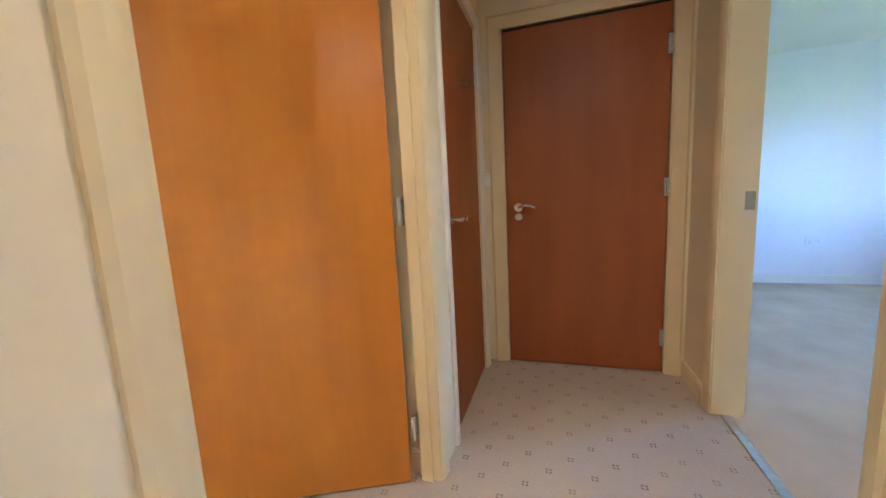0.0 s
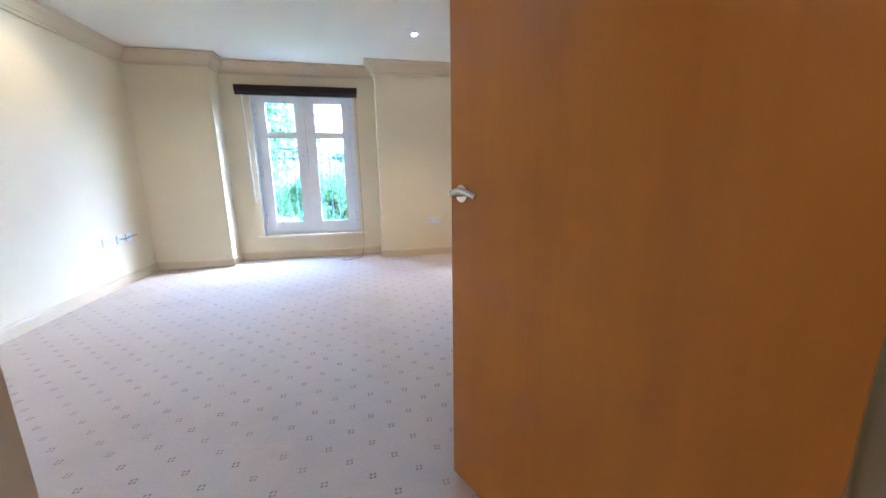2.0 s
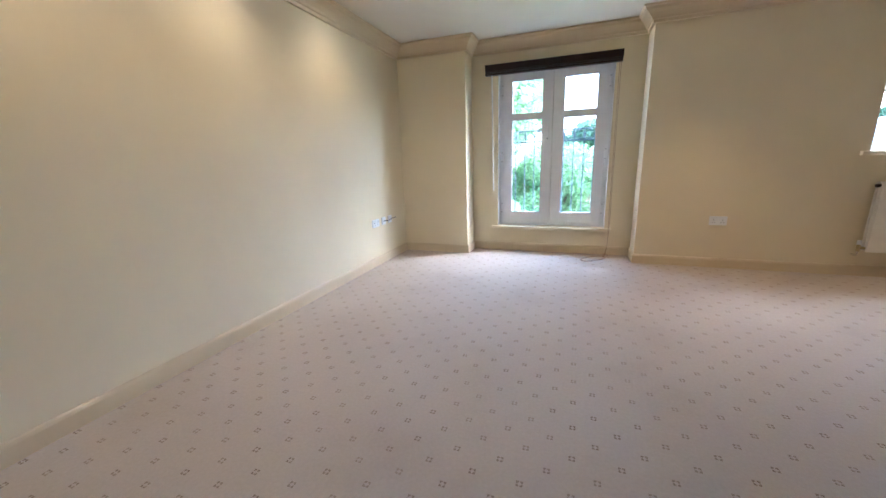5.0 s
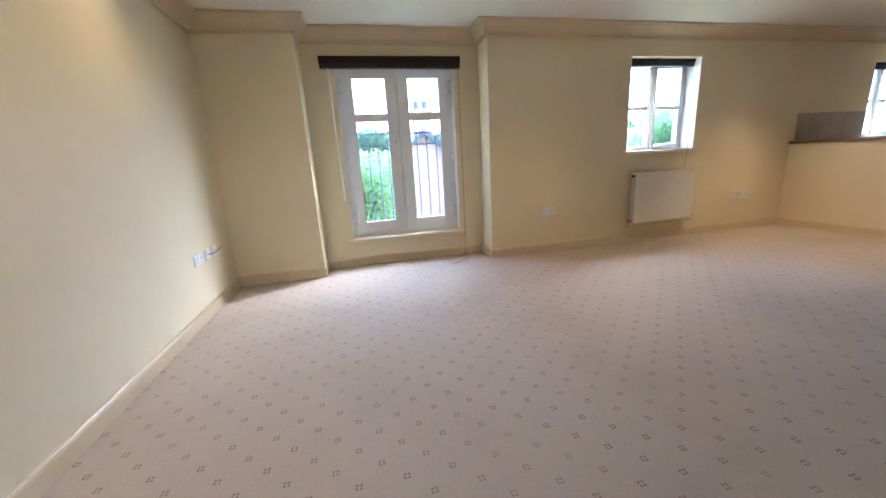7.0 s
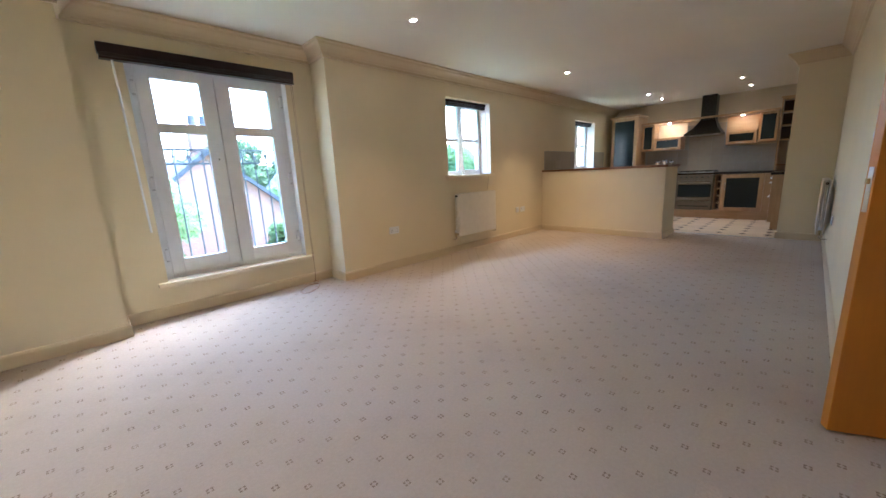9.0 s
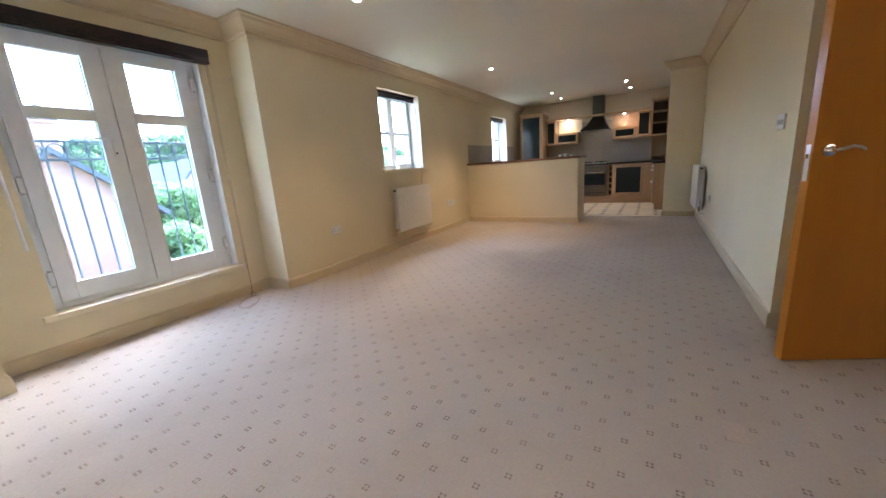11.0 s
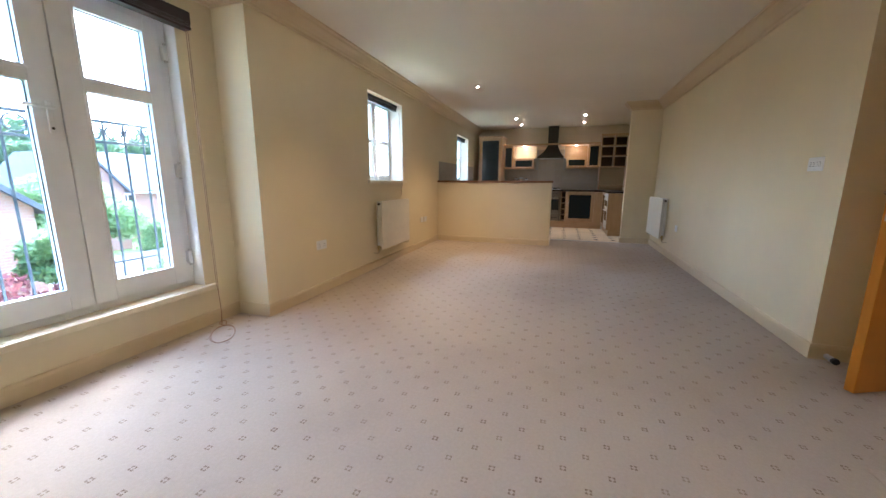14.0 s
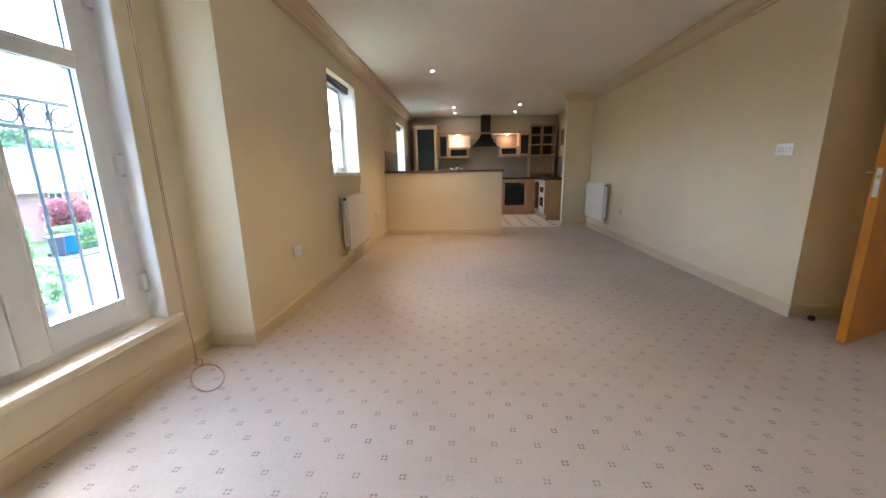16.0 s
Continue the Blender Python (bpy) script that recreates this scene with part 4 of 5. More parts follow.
for z0, z1 in ((0.545, 0.755), (0.13, 0.535)):
    d = part("oven_door", boxes((6.635, 7.135, 2.056, 2.078, z0, z1), bevel=0.004), WHITE_PLASTIC, oven)
    part("glass_panel", boxes((6.70, 7.07, 2.0785, 2.081, z0 + (0.04 if z0 > 0.5 else 0.16), z1 - 0.055)), DARK_GLASS, d, "smoked dark glass panel")
    part("handle", add_tube(bmesh.new(), [(6.70, 2.078, z1 - 0.028), (6.70, 2.108, z1 - 0.028), (7.07, 2.108, z1 - 0.028), (7.07, 2.078, z1 - 0.028)], 0.007, 8), WHITE_PLASTIC, d, smooth=True)

# wall units
left = carcass("wall_cabinet", "small maple wall cabinet with a smoked glass door", WX, EAST, 4.165, 4.405, 1.39, 1.945)
glazed_door(left, 4.168, 4.402, 1.395, 1.94, WX - 0.021, 0.038)
lift = carcass("lift_up_cabinet", "low maple wall cabinet with a smoked lift-up door", WX, EAST, 3.655, 4.160, 1.39, 1.645)
glazed_door(lift, 3.66, 4.155, 1.395, 1.64, WX - 0.021, 0.045, knob=(3.91, 1.415, False))
lift = carcass("lift_up_cabinet", "low maple wall cabinet with a smoked lift-up door", WX, EAST, 2.445, 2.905, 1.41, 1.65)
glazed_door(lift, 2.45, 2.90, 1.415, 1.645, WX - 0.021, 0.045, knob=(2.68, 1.435, False))
right = carcass("wall_cabinet", "small maple wall cabinet with a smoked glass door", WX, EAST, 2.165, 2.435, 1.42, 1.945)
glazed_door(right, 2.168, 2.432, 1.425, 1.94, WX - 0.021, 0.038)
rail2 = thing("light_pelmet", "long maple light pelmet above the wall cabinets", "pelmet")
part("board", boxes((WX - 0.06, EAST, 3.41, 4.42, 1.948, 1.985), bevel=0.006), MAPLE_H, rail2)
part("board", boxes((WX - 0.06, EAST, 2.16, 3.06, 1.948, 1.985), bevel=0.006), MAPLE_H, rail2)
part("bridge", boxes((WX - 0.06, WX - 0.03, 3.06, 3.41, 1.948, 1.985), bevel=0.006), MAPLE_H, rail2)
# Left board stands for the wall itself, cream against the shade-toned paint.
for a, b, finish_, words in ((3.62, 4.16, SILL, "cream board standing for the kitchen wall under a small cabinet light"), (2.44, 2.95, MAPLE_H, "maple back panel glowing under a small cabinet light")):
    panel = thing("back_panel", words, "panel")
    part("board", boxes((EAST - 0.025, EAST, a, b, 1.652, 1.946)), finish_, panel)

# extractor hood
hood = thing("cooker_hood", "dark metal chimney cooker hood with a flared canopy", "cooker hood")
HOODM = plain("dark_steel", (0.055, 0.055, 0.05), 0.35, 0.9, 150, 0.04, 0.15)
bm = bmesh.new()
lo = [(7.86, 2.975), (7.86, 3.585), (EAST, 3.585), (EAST, 2.975)]
hi = [(8.08, 3.12), (8.08, 3.36), (EAST, 3.36), (EAST, 3.12)]
levels = [(lo, 1.64), (lo, 1.665), ([(0.45 * a[0] + 0.55 * b[0], 0.45 * a[1] + 0.55 * b[1]) for a, b in zip(lo, hi)], 1.77), (hi, 1.93)]
rs = [[bm.verts.new((x, y, z)) for x, y in pts] for pts, z in levels]
for a, b in zip(rs, rs[1:]):
    for k in range(4):
        bm.faces.new((a[k], a[(k + 1) % 4], b[(k + 1) % 4], b[k]))
bm.faces.new(rs[0][::-1])
bm.faces.new(rs[-1])
part("canopy", bm, HOODM, hood)
part("chimney", boxes((8.08, EAST, 3.12, 3.36, 1.931, CEILING), bevel=0.003), HOODM, hood)
part("filter", boxes((7.92, 8.28, 3.03, 3.53, 1.632, 1.639)), STEEL, hood)

# tall open shelf unit
shelf = thing("open_shelf_unit", "maple open shelf unit with two columns of dark cubbies", "shelves")
SY = (1.56, 2.155)
part("back", boxes((EAST - 0.02, EAST, SY[0], SY[1], 1.43, 2.15)), DARK_VOID, shelf)
for y in (SY[0], (SY[0] + SY[1]) / 2 - 0.01, SY[1] - 0.02):
    part("upright", boxes((WX, EAST - 0.02, y, y + 0.02, 1.44 if SY[0] < y < SY[1] - 0.03 else 0.896, 2.13)), MAPLE, shelf)
for z in (0.99, 1.43, 1.68, 1.91, 2.13):
    part("shelf", boxes((WX - 0.004, EAST - 0.02, SY[0], SY[1], z - 0.01, z + 0.01)), MAPLE_H, shelf)
part("cornice", boxes((WX - 0.03, EAST, SY[0] - 0.02, SY[1] + 0.02, 2.141, 2.17), bevel=0.006), MAPLE_H, shelf)
# framed picture on the kitchen side wall
pic = thing("picture_frame", "small brown wooden picture frame on the kitchen wall", "picture", pose(7.62, SOUTH, 1.63))
part("frame", boxes((0, 0.03, 0, 0.025, 0, 0.36), (0.25, 0.28, 0, 0.025, 0, 0.36), (0.03, 0.25, 0, 0.025, 0, 0.03), (0.03, 0.25, 0, 0.025, 0.33, 0.36), bevel=0.003), CAP, pic)
part("print", boxes((0.03, 0.25, 0, 0.008, 0.03, 0.33)), plain("dull_print", (0.22, 0.12, 0.07), 0.6, 0, 30, 0.02, 0.4), pic)

# chrome canisters on the back worktop
for y, r, h in ((4.10, 0.045, 0.27), (3.97, 0.05, 0.29), (3.84, 0.042, 0.26)):
    c = thing("canister", "shiny chrome storage canister on the dark worktop", "canister", pose(8.18, y, 0.895), "canisters")
    part("body", cyl((0, 0, 0), (0, 0, h - 0.03), r, 20), CHROME, c, smooth=True)
    part("lid", cyl((0, 0, h - 0.03), (0, 0, h), r * 1.05, 20, r * 0.9), STEEL, c, smooth=True)
    part("knob", cyl((0, 0, h), (0, 0, h + 0.02), 0.012, 10), BLACK, c, smooth=True)


def undercabinet_light(y, e):
    d = thing("cabinet_light", "small round cabinet downlight glowing warm", "cabinet light", pose(8.16, y, 1.948), "cabinet lights")
    part("ring", cyl((0, 0, -0.006), (0, 0, 0), 0.034, 18), STEEL, d, smooth=True)
    part("lamp", cyl((0, 0, -0.0085), (0, 0, -0.006), 0.024, 16), LAMP, d)
    lamp = new("cabinet_spot", bpy.data.lights.new("cabinet_spot", "SPOT"))
    lamp.data.energy, lamp.data.color = e, (1.0, 0.60, 0.26)
    lamp.data.spot_size, lamp.data.spot_blend, lamp.data.shadow_soft_size = radians(105), 0.8, 0.02
    lamp.matrix_world = pose(8.16, y, 1.936)


undercabinet_light(3.92, 0.16)
undercabinet_light(2.70, 0.13)

# kitchen floor, tiles and splashbacks
kfloor = struct("floor_kitchen", boxes((CARPET_END, EAST, SOUTH, NORTH, -0.12, -0.004)), GROUT, "cream floor tiles with small dark diamond insets", "floor")
P, Cc = 0.288, 0.052
oct_pts = [(-P / 2 + Cc, -P / 2), (P / 2 - Cc, -P / 2), (P / 2, -P / 2 + Cc), (P / 2, P / 2 - Cc), (P / 2 - Cc, P / 2), (-P / 2 + Cc, P / 2), (-P / 2, P / 2 - Cc), (-P / 2, -P / 2 + Cc)]


def slab(pts, h, shrink):
    bm = bmesh.new()
    a = [bm.verts.new((x * shrink, y * shrink, -0.003)) for x, y in pts]
    b = [bm.verts.new((x * shrink, y * shrink, h)) for x, y in pts]
    n = len(pts)
    for k in range(n):
        bm.faces.new((a[k], a[(k + 1) % n], b[(k + 1) % n], b[k]))
    bm.faces.new(b)
    return finish(bm)


tile_me = slab(oct_pts, 0.0, 0.985)
tile_me.materials.append(FLOOR_TILE)
inset_me = slab([(Cc, 0), (0, Cc), (-Cc, 0), (0, -Cc)], 0.0, 0.95)
inset_me.materials.append(INSET)
for i in range(9):
    for j in range(8):
        x, y = CARPET_END + 0.144 + i * P, SOUTH + 0.13 + j * P
        if x > FX + 0.1 or y > 3.4 or (x > 6.62 and y < 2.0):
            continue
        o = new("floor_tile", tile_me)
        o.matrix_basis, o.parent = pose(x, y, 0), kfloor
        if x + P / 2 < FX:
            o = new("tile_inset", inset_me)
            o.matrix_basis, o.parent = pose(x + P / 2, y + P / 2, 0), kfloor

wt = finish(boxes((0, 0.196, -0.006, 0, 0, 0.156), bevel=0.0))
wt.materials.append(WALL_TILE)
splash = thing("splashback", "grey ceramic wall tiles behind the worktop", "tiles")
part("grout_bed", boxes((EAST - 0.004, EAST, 2.165, 4.41, 0.896, 1.385), (EAST - 0.004, EAST, 2.91, 3.65, 1.385, 1.865)), WALL_GROUT, splash)
for j in range(6):
    for i in range(11):
        if j > 2 and not 4 <= i <= 6:
            continue
        o = new("wall_tile", wt)
        o.matrix_basis, o.parent = pose(EAST - 0.004, 4.37 - i * 0.2, 0.897 + j * 0.16, 0, 0, -90), splash
splash2 = thing("splashback", "taupe ceramic wall tiles round the kitchen window", "tiles")
part("grout_bed", boxes((5.63, W3[0] - 0.002, NORTH - 0.004, NORTH, 0.96, 1.43)), WALL_GROUT, splash2)
part("grout_bed", boxes((W3[1] + 0.002, 7.74, NORTH - 0.004, NORTH, 0.96, 1.43)), WALL_GROUT, splash2)
part("grout_bed", boxes((5.05, 5.63, NORTH - 0.004, NORTH, HALF_H + 0.04, 1.43)), WALL_GROUT, splash2)
for j in range(2):
    for i in range(13):
        x = 5.06 + i * 0.2
        if W3[0] - 0.2 < x < W3[1]:
            continue
        o = new("wall_tile", wt)
        o.matrix_basis, o.parent = pose(x, NORTH - 0.004, HALF_H + 0.05 + j * 0.16), splash2
splash3 = thing("splashback", "pale grey ceramic tiles on the kitchen side wall", "tiles")
part("grout_bed", boxes((6.60, EAST - 0.01, SOUTH, SOUTH + 0.004, 0.896, 1.385)), WALL_GROUT, splash3)
for j in range(3):
    for i in range(8):
        o = new("wall_tile", wt)
        o.matrix_basis, o.parent = pose(6.81 + i * 0.2, SOUTH + 0.004, 0.897 + j * 0.16, 0, 0, 180), splash3


# ---- outside ----
GROUND = -2.9


def stuff_color(name, a, b, scale, rough=0.9, bump=0.4, dist=0.02):
    m = Mat(name, rough, 0, 0.2)
    v = m.coords(world=True)
    big = m.ramp(m.noise(scale, 5, v), [(0.3, a), (0.7, b)])
    m.color(m.mix(0.5, big, m.ramp(m.noise(scale * 30, 3, v), [(0.3, (0.7, 0.7, 0.7)), (0.7, (1, 1, 1))]), "MULTIPLY"))
    m.bump(m.noise(scale * 30, 3, v), bump, dist)
    return m.m


def leaf_material(name, a, b):
    """Leaves that let part of the light through."""
    m = Mat(name, 0.6, 0, 0.3)
    g = m.node("NewGeometry")
    c = m.ramp(g.outputs["Random Per Island"], [(0.0, a), (1.0, b)])
    m.color(c)
    tr = m.node("BsdfTranslucent")
    m.link(c, tr.inputs["Color"])
    add = m.node("AddShader")
    m.link(m.b.outputs[0], add.inputs[0])
    m.link(tr.outputs[0], add.inputs[1])
    m.link(add.outputs[0], m.t.nodes["Material Output"].inputs["Surface"])
    return m.m


def brick_material(name, c1, c2, mortar):
    m = Mat(name, 0.85, 0, 0.2)
    v = m.node("TexCoord")
    mp = m.node("Mapping")
    mp.inputs["Rotation"].default_value = (radians(90), 0, 0)
    m.link(v.outputs["Object"], mp.inputs["Vector"])
    b = m.node("TexBrick", Scale=1.0, Mortar_Size=0.006, Brick_Width=0.225, Row_Height=0.075)
    b.inputs["Color1"].default_value, b.inputs["Color2"].default_value, b.inputs["Mortar"].default_value = (*c1, 1), (*c2, 1), (*mortar, 1)
    m.link(mp.outputs["Vector"], b.inputs["Vector"])
    m.color(m.mix(0.4, b.outputs["Color"], m.ramp(m.noise(1.5, 4, m.coords(world=True)), [(0.3, (0.75, 0.75, 0.75)), (0.7, (1, 1, 1))]), "MULTIPLY"))
    m.bump(b.outputs["Fac"], -0.3, 0.01)
    return m.m


BRICK = brick_material("red_brick", (0.40, 0.20, 0.145), (0.45, 0.24, 0.18), (0.45, 0.41, 0.36))
SLATE = stuff_color("grey_slate", (0.085, 0.09, 0.105), (0.13, 0.135, 0.155), 2.0, 0.75)
GRASS = stuff_color("lawn", (0.06, 0.11, 0.03), (0.10, 0.16, 0.045), 1.2)
TARMAC = stuff_color("pale_tarmac", (0.10, 0.097, 0.095), (0.15, 0.145, 0.14), 0.8, 0.9, 0.2, 0.005)
BARK = stuff_color("bark", (0.06, 0.045, 0.03), (0.12, 0.09, 0.06), 6.0)
LEAF_A = leaf_material("green_leaves", (0.07, 0.115, 0.045), (0.14, 0.195, 0.085))
LEAF_B = leaf_material("dark_green_leaves", (0.035, 0.062, 0.03), (0.075, 0.11, 0.05))
LEAF_R = leaf_material("copper_leaves", (0.10, 0.03, 0.035), (0.20, 0.07, 0.07))
HOUSE_WHITE = plain("house_window_white", (0.75, 0.75, 0.75), 0.4)
HOUSE_GLASS = plain("house_window_glass", (0.05, 0.06, 0.07), 0.08)
POT = plain("dark_clay_pot", (0.10, 0.095, 0.09), 0.8)
BIN_BLUE = plain("blue_bin_plastic", (0.02, 0.18, 0.32), 0.4)
BIN_GREY = plain("grey_bin_plastic", (0.07, 0.08, 0.09), 0.45)

tagged(part("ground", boxes((-300, 300, OUT, 600, GROUND - 0.5, GROUND), (-300, 300, -300, OUT, GROUND - 0.5, GROUND)), GRASS), "wide lawn and verge around the houses", "ground", "", "structure")
tagged(part("road", boxes((-60, 80, 12.6, 23.2, GROUND, GROUND + 0.02)), TARMAC), "pale grey tarmac road in front of the houses", "road", "", "structure")
tagged(part("pavement", boxes((-60, 80, 23.2, 24.8, GROUND, GROUND + 0.12), bevel=0.02), TARMAC), "pale paved footway with a kerb", "pavement", "", "structure")
tagged(part("wall_outside", boxes((WEST - 0.5, EAST + 0.5, OUT - 0.02, OUT, GROUND, -0.13)), BRICK), "brick outer wall below the flat", "wall", "", "structure")


def crown_mesh(rng, blobs, count, size):
    """Many small leaf quads scattered through uneven clumps."""
    weights = np.array([b[3] ** 2 for b in blobs])
    pick = rng.choice(len(blobs), count, p=weights / weights.sum())
    cen = np.array([b[:3] for b in blobs])[pick]
    rad = np.array([b[3] for b in blobs])[pick]
    d = rng.normal(size=(count, 3))
    d /= np.linalg.norm(d, axis=1)[:, None]
    r = rad * (0.55 + 0.5 * rng.random(count) ** 0.5)
    p = cen + d * r[:, None] * np.array([1, 1, 0.85])
    u = rng.normal(size=(count, 3))
    u /= np.linalg.norm(u, axis=1)[:, None]
    w = np.cross(u, d + 0.6 * rng.normal(size=(count, 3)))
    w /= np.linalg.norm(w, axis=1)[:, None] + 1e-9
    s = size * (0.6 + 0.8 * rng.random(count))[:, None]
    quad = np.stack([p - u * s * 1.3, p - w * s * 0.6, p + u * s * 1.3, p + w * s * 0.6], axis=1).reshape(-1, 3)
    me = bpy.data.meshes.new("crown")
    me.from_pydata(quad.tolist(), [], [(4 * i, 4 * i + 1, 4 * i + 2, 4 * i + 3) for i in range(count)])
    return me


def tree(x, y, height, radius, seed, leaves, label, count=5200, size=0.11, name="tree", trunk=True):
    rng = np.random.default_rng(seed)
    t = thing(name, label, "tree" if trunk else "shrub", pose(x, y, GROUND))
    blobs = []
    base = height * 0.38 if trunk else radius * 0.5
    for k in range(16):
        a, q = rng.random() * 6.283, rng.random()
        z = base + (height - base - radius * 0.3) * q
        rr = radius * (0.75 * math.sin(math.pi * (0.15 + 0.75 * q)) + 0.1) * math.sqrt(rng.random())
        blobs.append((rr * math.cos(a), rr * math.sin(a), z, radius * (0.28 + 0.22 * rng.random())))
    if trunk:
        part("trunk", add_tube_taper([(0, 0, -0.2), (0.05, 0.02, height * 0.3), (0.1, -0.05, height * 0.55), (0.0, 0.05, height * 0.85)], [radius * 0.09, radius * 0.07, radius * 0.05, radius * 0.015]), BARK, t, smooth=True)
        for b in blobs[:9]:
            z0 = height * (0.25 + 0.3 * rng.random())
            part("limb", add_tube_taper([(0.05, 0, z0), (b[0] * 0.5, b[1] * 0.5, (z0 + b[2]) / 2 + 0.1), b[:3]], [radius * 0.04, radius * 0.028, radius * 0.01]), BARK, t, smooth=True)
    me = crown_mesh(rng, blobs, count, size)
    me.materials.append(leaves)
    o = new("crown", me)
    o.parent = t
    return t


def add_tube_taper(pts, radii, n=8):
    bm = bmesh.new()
    pts = [Vector(p) for p in pts]
    rings_ = []
    for i, p in enumerate(pts):
        d = pts[min(i + 1, len(pts) - 1)] - pts[max(i - 1, 0)]
        q = d.to_track_quat("Z", "Y")
        rings_.append([bm.verts.new(p + q @ Vector((radii[i] * math.cos(2 * math.pi * k / n), radii[i] * math.sin(2 * math.pi * k / n), 0))) for k in range(n)])
    for a, b in zip(rings_, rings_[1:]):
        for k in range(n):
            bm.faces.new((a[k], a[(k + 1) % n], b[(k + 1) % n], b[k]))
    bm.faces.new(rings_[0][::-1])
    bm.faces.new(rings_[-1])
    return bm


tree(-3.4, 15.0, 8.6, 3.2, 1, LEAF_A, "tall leafy green tree outside the window", 20000, 0.075)
tree(-0.5, 14.5, 4.6, 1.9, 2, LEAF_A, "small leafy green tree beside a brick house", 13000, 0.06)
tree(-8.0, 19.0, 8.0, 3.5, 3, LEAF_B, "broad dark green tree", 15000, 0.09)
tree(5.8, 17.5, 4.2, 1.6, 4, LEAF_A, "small bushy green tree beside the brick gable", 11000, 0.06)
tree(17.5, 19.0, 6.0, 2.6, 5, LEAF_A, "round green garden tree", 13000, 0.08)
tree(22.0, 26.0, 5.8, 2.4, 6, LEAF_A, "round green garden tree", 10000, 0.08)
for k, (x, y, h, r) in enumerate(((12, 48, 9, 5), (22, 50, 10, 6), (33, 50, 9.5, 6), (44, 47, 9, 5.5), (2, 50, 8.5, 5), (54, 44, 9, 5.5))):
    tree(x, y, h, r, 20 + k, LEAF_B, "tall dark green tree behind the terrace roofs", 22000, 0.2)
tree(18.6, 27.3, 2.9, 1.3, 7, LEAF_R, "small copper-leaved garden tree", 3000, 0.08)
tree(3.0, 14.2, 1.9, 0.8, 8, LEAF_R, "low purple-leaved shrub by the brick wall", 1800, 0.06, "shrub", False)
tree(3.9, 14.4, 3.0, 0.8, 9, LEAF_A, "climbing green shrub beside the brick wall", 4000, 0.08, "shrub", False)
tree(9.6, 18.0, 1.2, 1.2, 10, LEAF_A, "rounded green garden shrub", 2500, 0.06, "shrub", False)
tree(8.0, 16.6, 1.1, 1.1, 11, LEAF_A, "rounded green garden shrub", 2500, 0.06, "shrub", False)


def hedge(x0, x1, y0, y1, h, seed):
    rng = np.random.default_rng(seed)
    t = thing("hedge", "clipped bright green garden hedge", "hedge", pose((x0 + x1) / 2, (y0 + y1) / 2, GROUND))
    n = 5000
    hx, hy = (x1 - x0) / 2, (y1 - y0) / 2
    p = np.stack([rng.uniform(-hx, hx, n), rng.uniform(-hy, hy, n), rng.uniform(0, h, n)], axis=1)
    f = rng.integers(0, 3, n)
    p[f == 0, 1] = -hy + 0.08 * rng.normal(size=(f == 0).sum())
    p[f == 1, 2] = h + 0.06 * rng.normal(size=(f == 1).sum())
    u, w = rng.normal(size=(n, 3)), rng.normal(size=(n, 3))
    u /= np.linalg.norm(u, axis=1)[:, None]
    w /= np.linalg.norm(w, axis=1)[:, None]
    quad = np.stack([p - u * 0.08, p - w * 0.05, p + u * 0.08, p + w * 0.05], axis=1).reshape(-1, 3)
    me = bpy.data.meshes.new("leaves")
    me.from_pydata(quad.tolist(), [], [(4 * i, 4 * i + 1, 4 * i + 2, 4 * i + 3) for i in range(n)])
    me.materials.append(LEAF_A)
    o = new("leaves", me)
    o.parent = t


hedge(12.4, 15.0, 25.0, 26.0, 1.5, 31)
hedge(16.4, 20.5, 25.0, 26.0, 1.3, 32)
hedge(22.0, 29.0, 25.0, 26.0, 1.3, 33)


def house_window(parent, x, z, w, h, y, panes=2):
    f = part("window", ring(x - w / 2, x + w / 2, z, z + h, y - 0.04, y + 0.04, 0.07), HOUSE_WHITE, parent)
    for k in range(panes - 1):
        c = x - w / 2 + w * (k + 1) / panes
        part("mullion", boxes((c - 0.035, c + 0.035, y - 0.035, y + 0.035, z + 0.07, z + h - 0.07)), HOUSE_WHITE, f)
    part("pane", boxes((x - w / 2 + 0.07, x + w / 2 - 0.07, y - 0.01, y + 0.01, z + 0.07, z + h - 0.07)), HOUSE_GLASS, f)
    part("sill", boxes((x - w / 2 - 0.06, x + w / 2 + 0.06, y - 0.12, y - 0.0, z - 0.08, z)), HOUSE_WHITE, f)


def roof_slab(a, b, c, d, t=0.15):
    """A sloping slab through four corners, t thick."""
    bm = bmesh.new()
    lo_ = [bm.verts.new(p) for p in (a, b, c, d)]
    hi_ = [bm.verts.new((p[0], p[1], p[2] + t)) for p in (a, b, c, d)]
    for k in range(4):
        bm.faces.new((lo_[k], lo_[(k + 1) % 4], hi_[(k + 1) % 4], hi_[k]))
    bm.faces.new(lo_[::-1])
    bm.faces.new(hi_)
    return bm


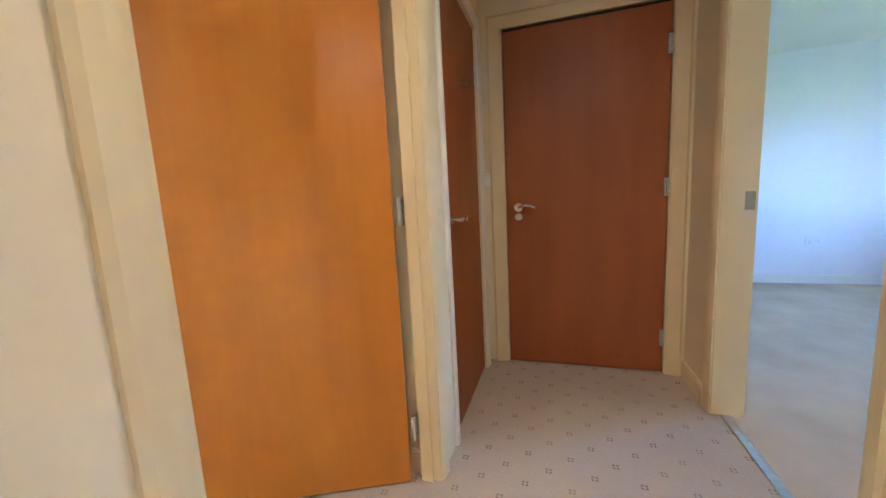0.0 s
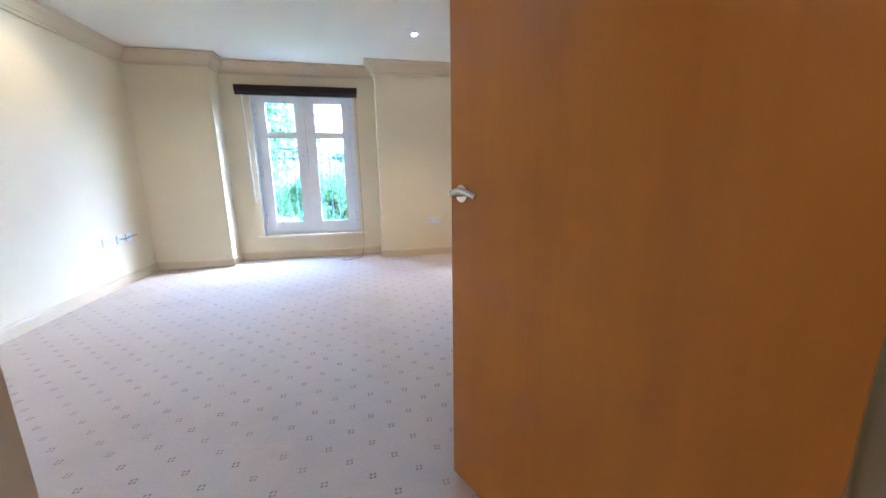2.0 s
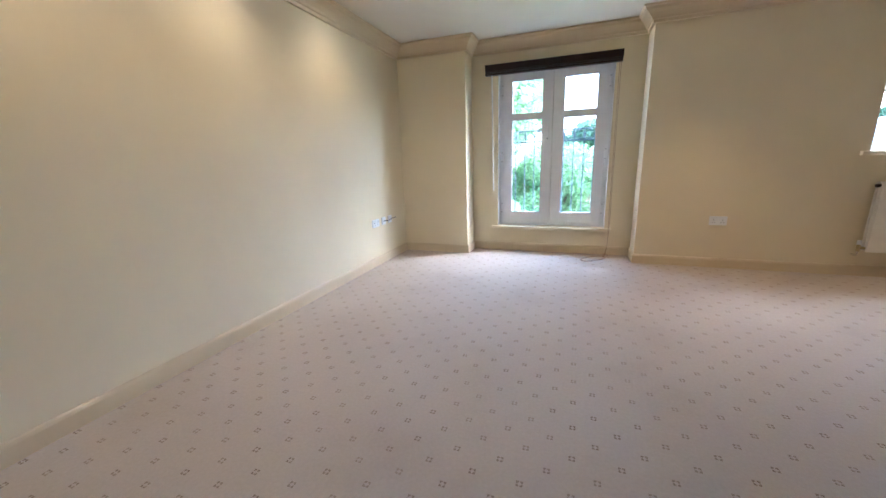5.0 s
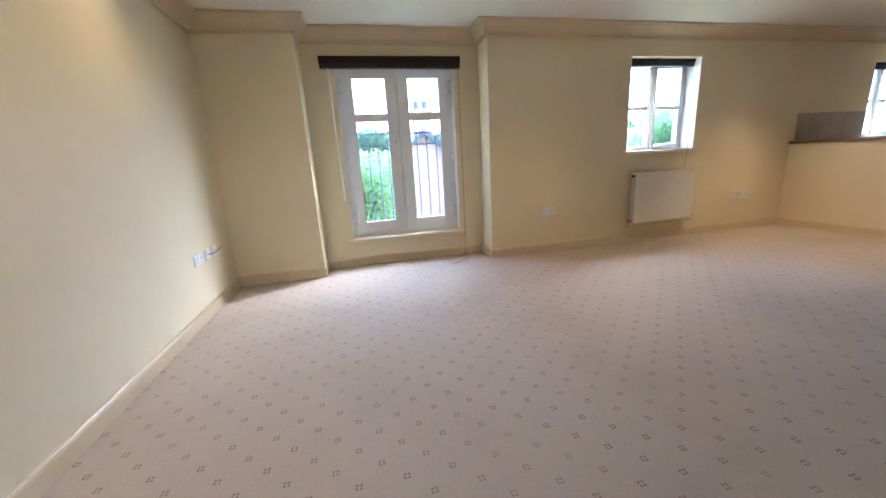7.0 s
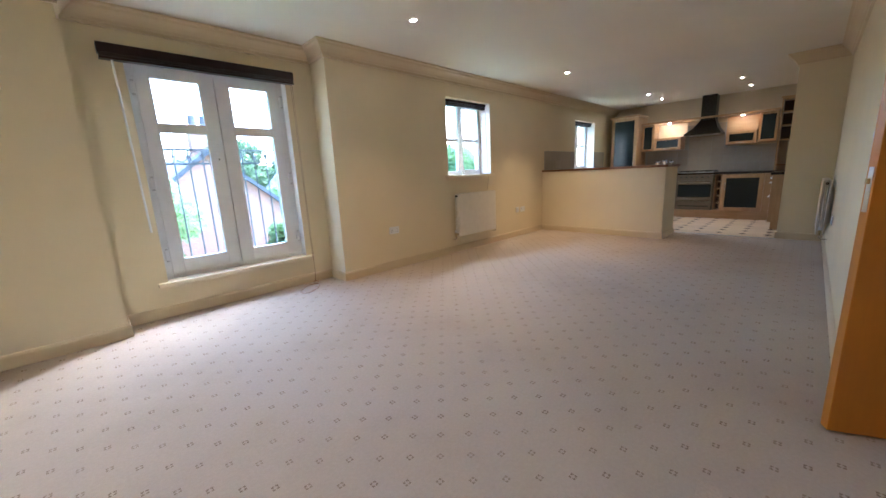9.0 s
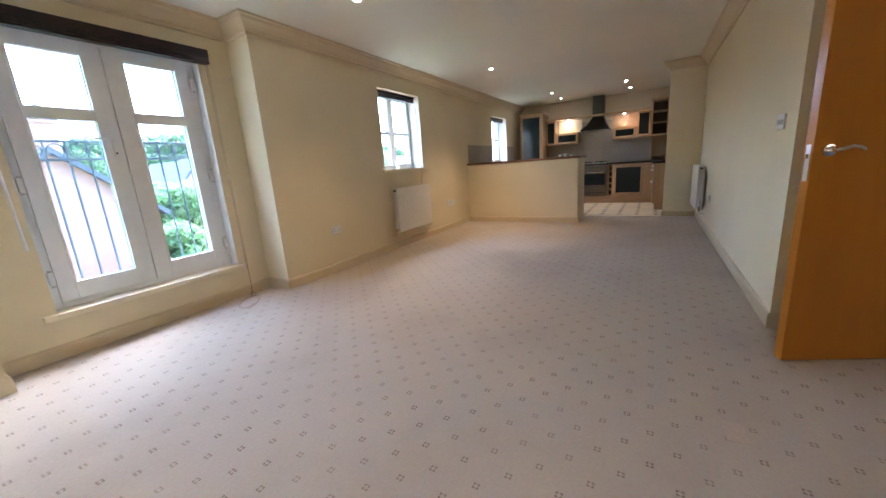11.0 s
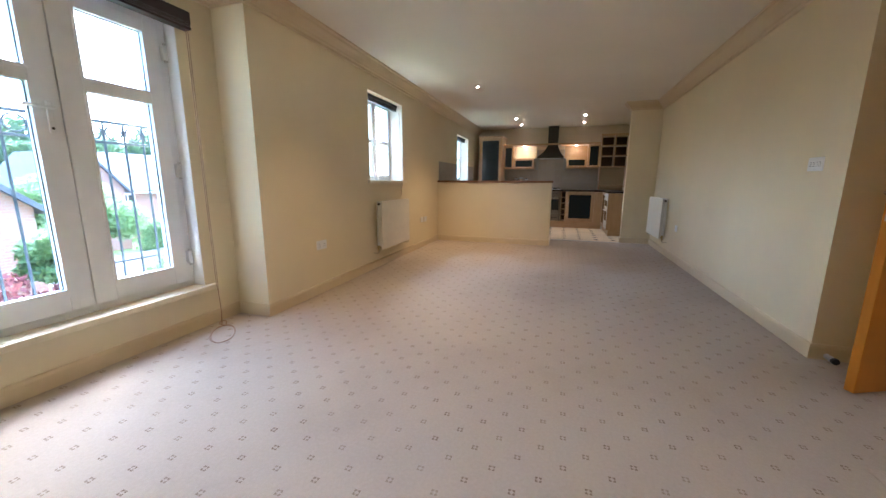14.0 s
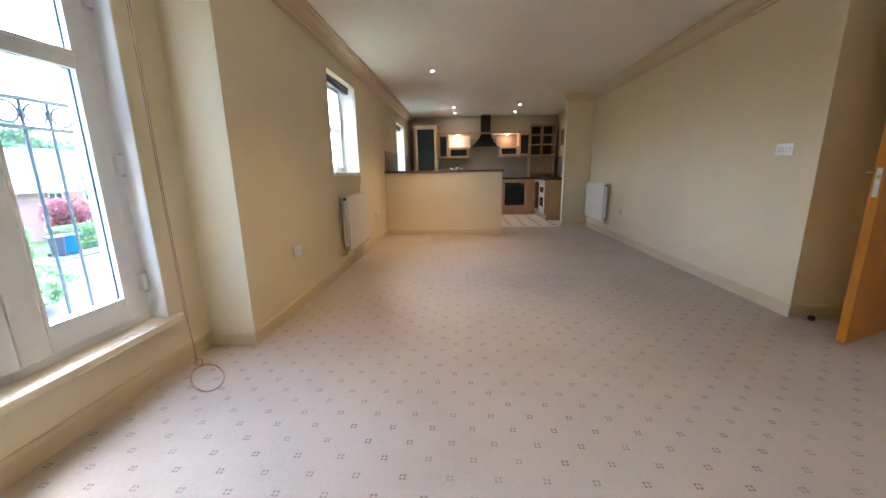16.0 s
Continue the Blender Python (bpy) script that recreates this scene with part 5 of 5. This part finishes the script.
def gable_house(label, x0, x1, y0, y1, eaves, ridge):
    """A brick house whose gable end faces the flat."""
    h = thing("brick_house", label, "house")
    mid = (x0 + x1) / 2
    bm = bmesh.new()
    pts = [(x0, GROUND), (x1, GROUND), (x1, eaves), (mid, ridge), (x0, eaves)]
    a = [bm.verts.new((x, y0, z)) for x, z in pts]
    b = [bm.verts.new((x, y1, z)) for x, z in pts]
    for k in range(5):
        bm.faces.new((a[k], a[(k + 1) % 5], b[(k + 1) % 5], b[k]))
    bm.faces.new(a[::-1])
    bm.faces.new(b)
    part("wall", bm, BRICK, h)
    s = (ridge - eaves) / (mid - x0)
    o = 0.22
    part("roof", roof_slab((x0 - o, y0 - 0.2, eaves - o * s), (mid, y0 - 0.2, ridge), (mid, y1 + 0.2, ridge), (x0 - o, y1 + 0.2, eaves - o * s)), SLATE, h)
    part("roof", roof_slab((mid, y0 - 0.2, ridge), (x1 + o, y0 - 0.2, eaves - o * s), (x1 + o, y1 + 0.2, eaves - o * s), (mid, y1 + 0.2, ridge)), SLATE, h)
    for sx in (-1, 1):
        e = x0 - o if sx < 0 else x1 + o
        part("bargeboard", prism([(0, 0), (0.03, 0), (0.03, 0.17), (0, 0.17)], (e, y0 - 0.205, eaves - o * s - 0.03), (mid, y0 - 0.205, ridge - 0.03), side=(0, -1, 0)), SLATE, h)
    return h


near = gable_house("red brick gabled house with grey slate roof and chimney", 0.0, 4.3, 16.0, 26.0, 0.35, 2.15)
part("chimney", boxes((1.9, 2.6, 16.6, 17.2, 1.5, 3.15), (1.84, 2.66, 16.54, 17.26, 3.0, 3.12)), BRICK, near)
for dx in (2.07, 2.42):
    part("chimney_pot", cyl((dx, 16.9, 3.15), (dx, 16.9, 3.48), 0.13, 14, 0.11), POT, near, smooth=True)
far_house = gable_house("brick gabled house with a pale side wall further along", 9.8, 13.0, 27.0, 33.0, 0.6, 2.5)
house_window(far_house, 11.4, -0.9, 1.0, 1.0, 26.98)


def terrace(x0, x1, y0, y1, eaves, ridge, label, bays):
    h = thing("terraced_house", label, "house")
    part("wall", boxes((x0, x1, y0, y1, GROUND, eaves)), BRICK, h)
    ym = (y0 + y1) / 2
    part("roof", roof_slab((x0, y0 - 0.35, eaves - 0.12), (x1, y0 - 0.35, eaves - 0.12), (x1, ym, ridge), (x0, ym, ridge)), SLATE, h)
    part("roof", roof_slab((x0, ym, ridge), (x1, ym, ridge), (x1, y1 + 0.35, eaves - 0.12), (x0, y1 + 0.35, eaves - 0.12)), SLATE, h)
    part("gutter", boxes((x0, x1, y0 - 0.42, y0 - 0.35, eaves - 0.16, eaves - 0.04)), HOUSE_WHITE, h)
    for k in range(bays):
        c = x0 + (x1 - x0) * (k + 0.5) / bays
        house_window(h, c, eaves - 1.15, 0.9, 0.95, y0 - 0.02)
        house_window(h, c - 0.2, GROUND + 0.75, 1.7 if k % 2 == 0 else 0.9, 1.05, y0 - 0.02, 4 if k % 2 == 0 else 2)
    return h


terrace(14.0, 23.0, 31.0, 38.0, 0.35, 2.9, "pink brick terraced house with grey slate roof", 3)
terrace(23.02, 33.0, 32.0, 39.0, 0.5, 3.1, "pink brick terraced house with grey slate roof", 3)
terrace(33.02, 44.0, 31.0, 38.0, 0.35, 2.9, "pink brick terraced house with grey slate roof", 3)


def wheelie_bin(x, y, material, label):
    b = thing("wheelie_bin", label, "bin", pose(x, y, GROUND + 0.12), "bins by the hedge")
    part("body", cyl((0, 0, 0.06), (0, 0, 0.95), 0.32, 4, 0.40), material, b)
    part("lid", boxes((-0.31, 0.31, -0.36, 0.34, 0.95, 1.02), bevel=0.02), material, b)
    for s in (-1, 1):
        part("wheel", cyl((s * 0.2 - 0.03, 0.3, 0.09), (s * 0.2 + 0.03, 0.3, 0.09), 0.09, 14), BLACK, b, smooth=True)


wheelie_bin(15.4, 24.2, BIN_GREY, "dark grey wheeled rubbish bin beside the hedge")
wheelie_bin(16.1, 24.2, BIN_BLUE, "bright blue wheeled recycling bin beside the hedge")
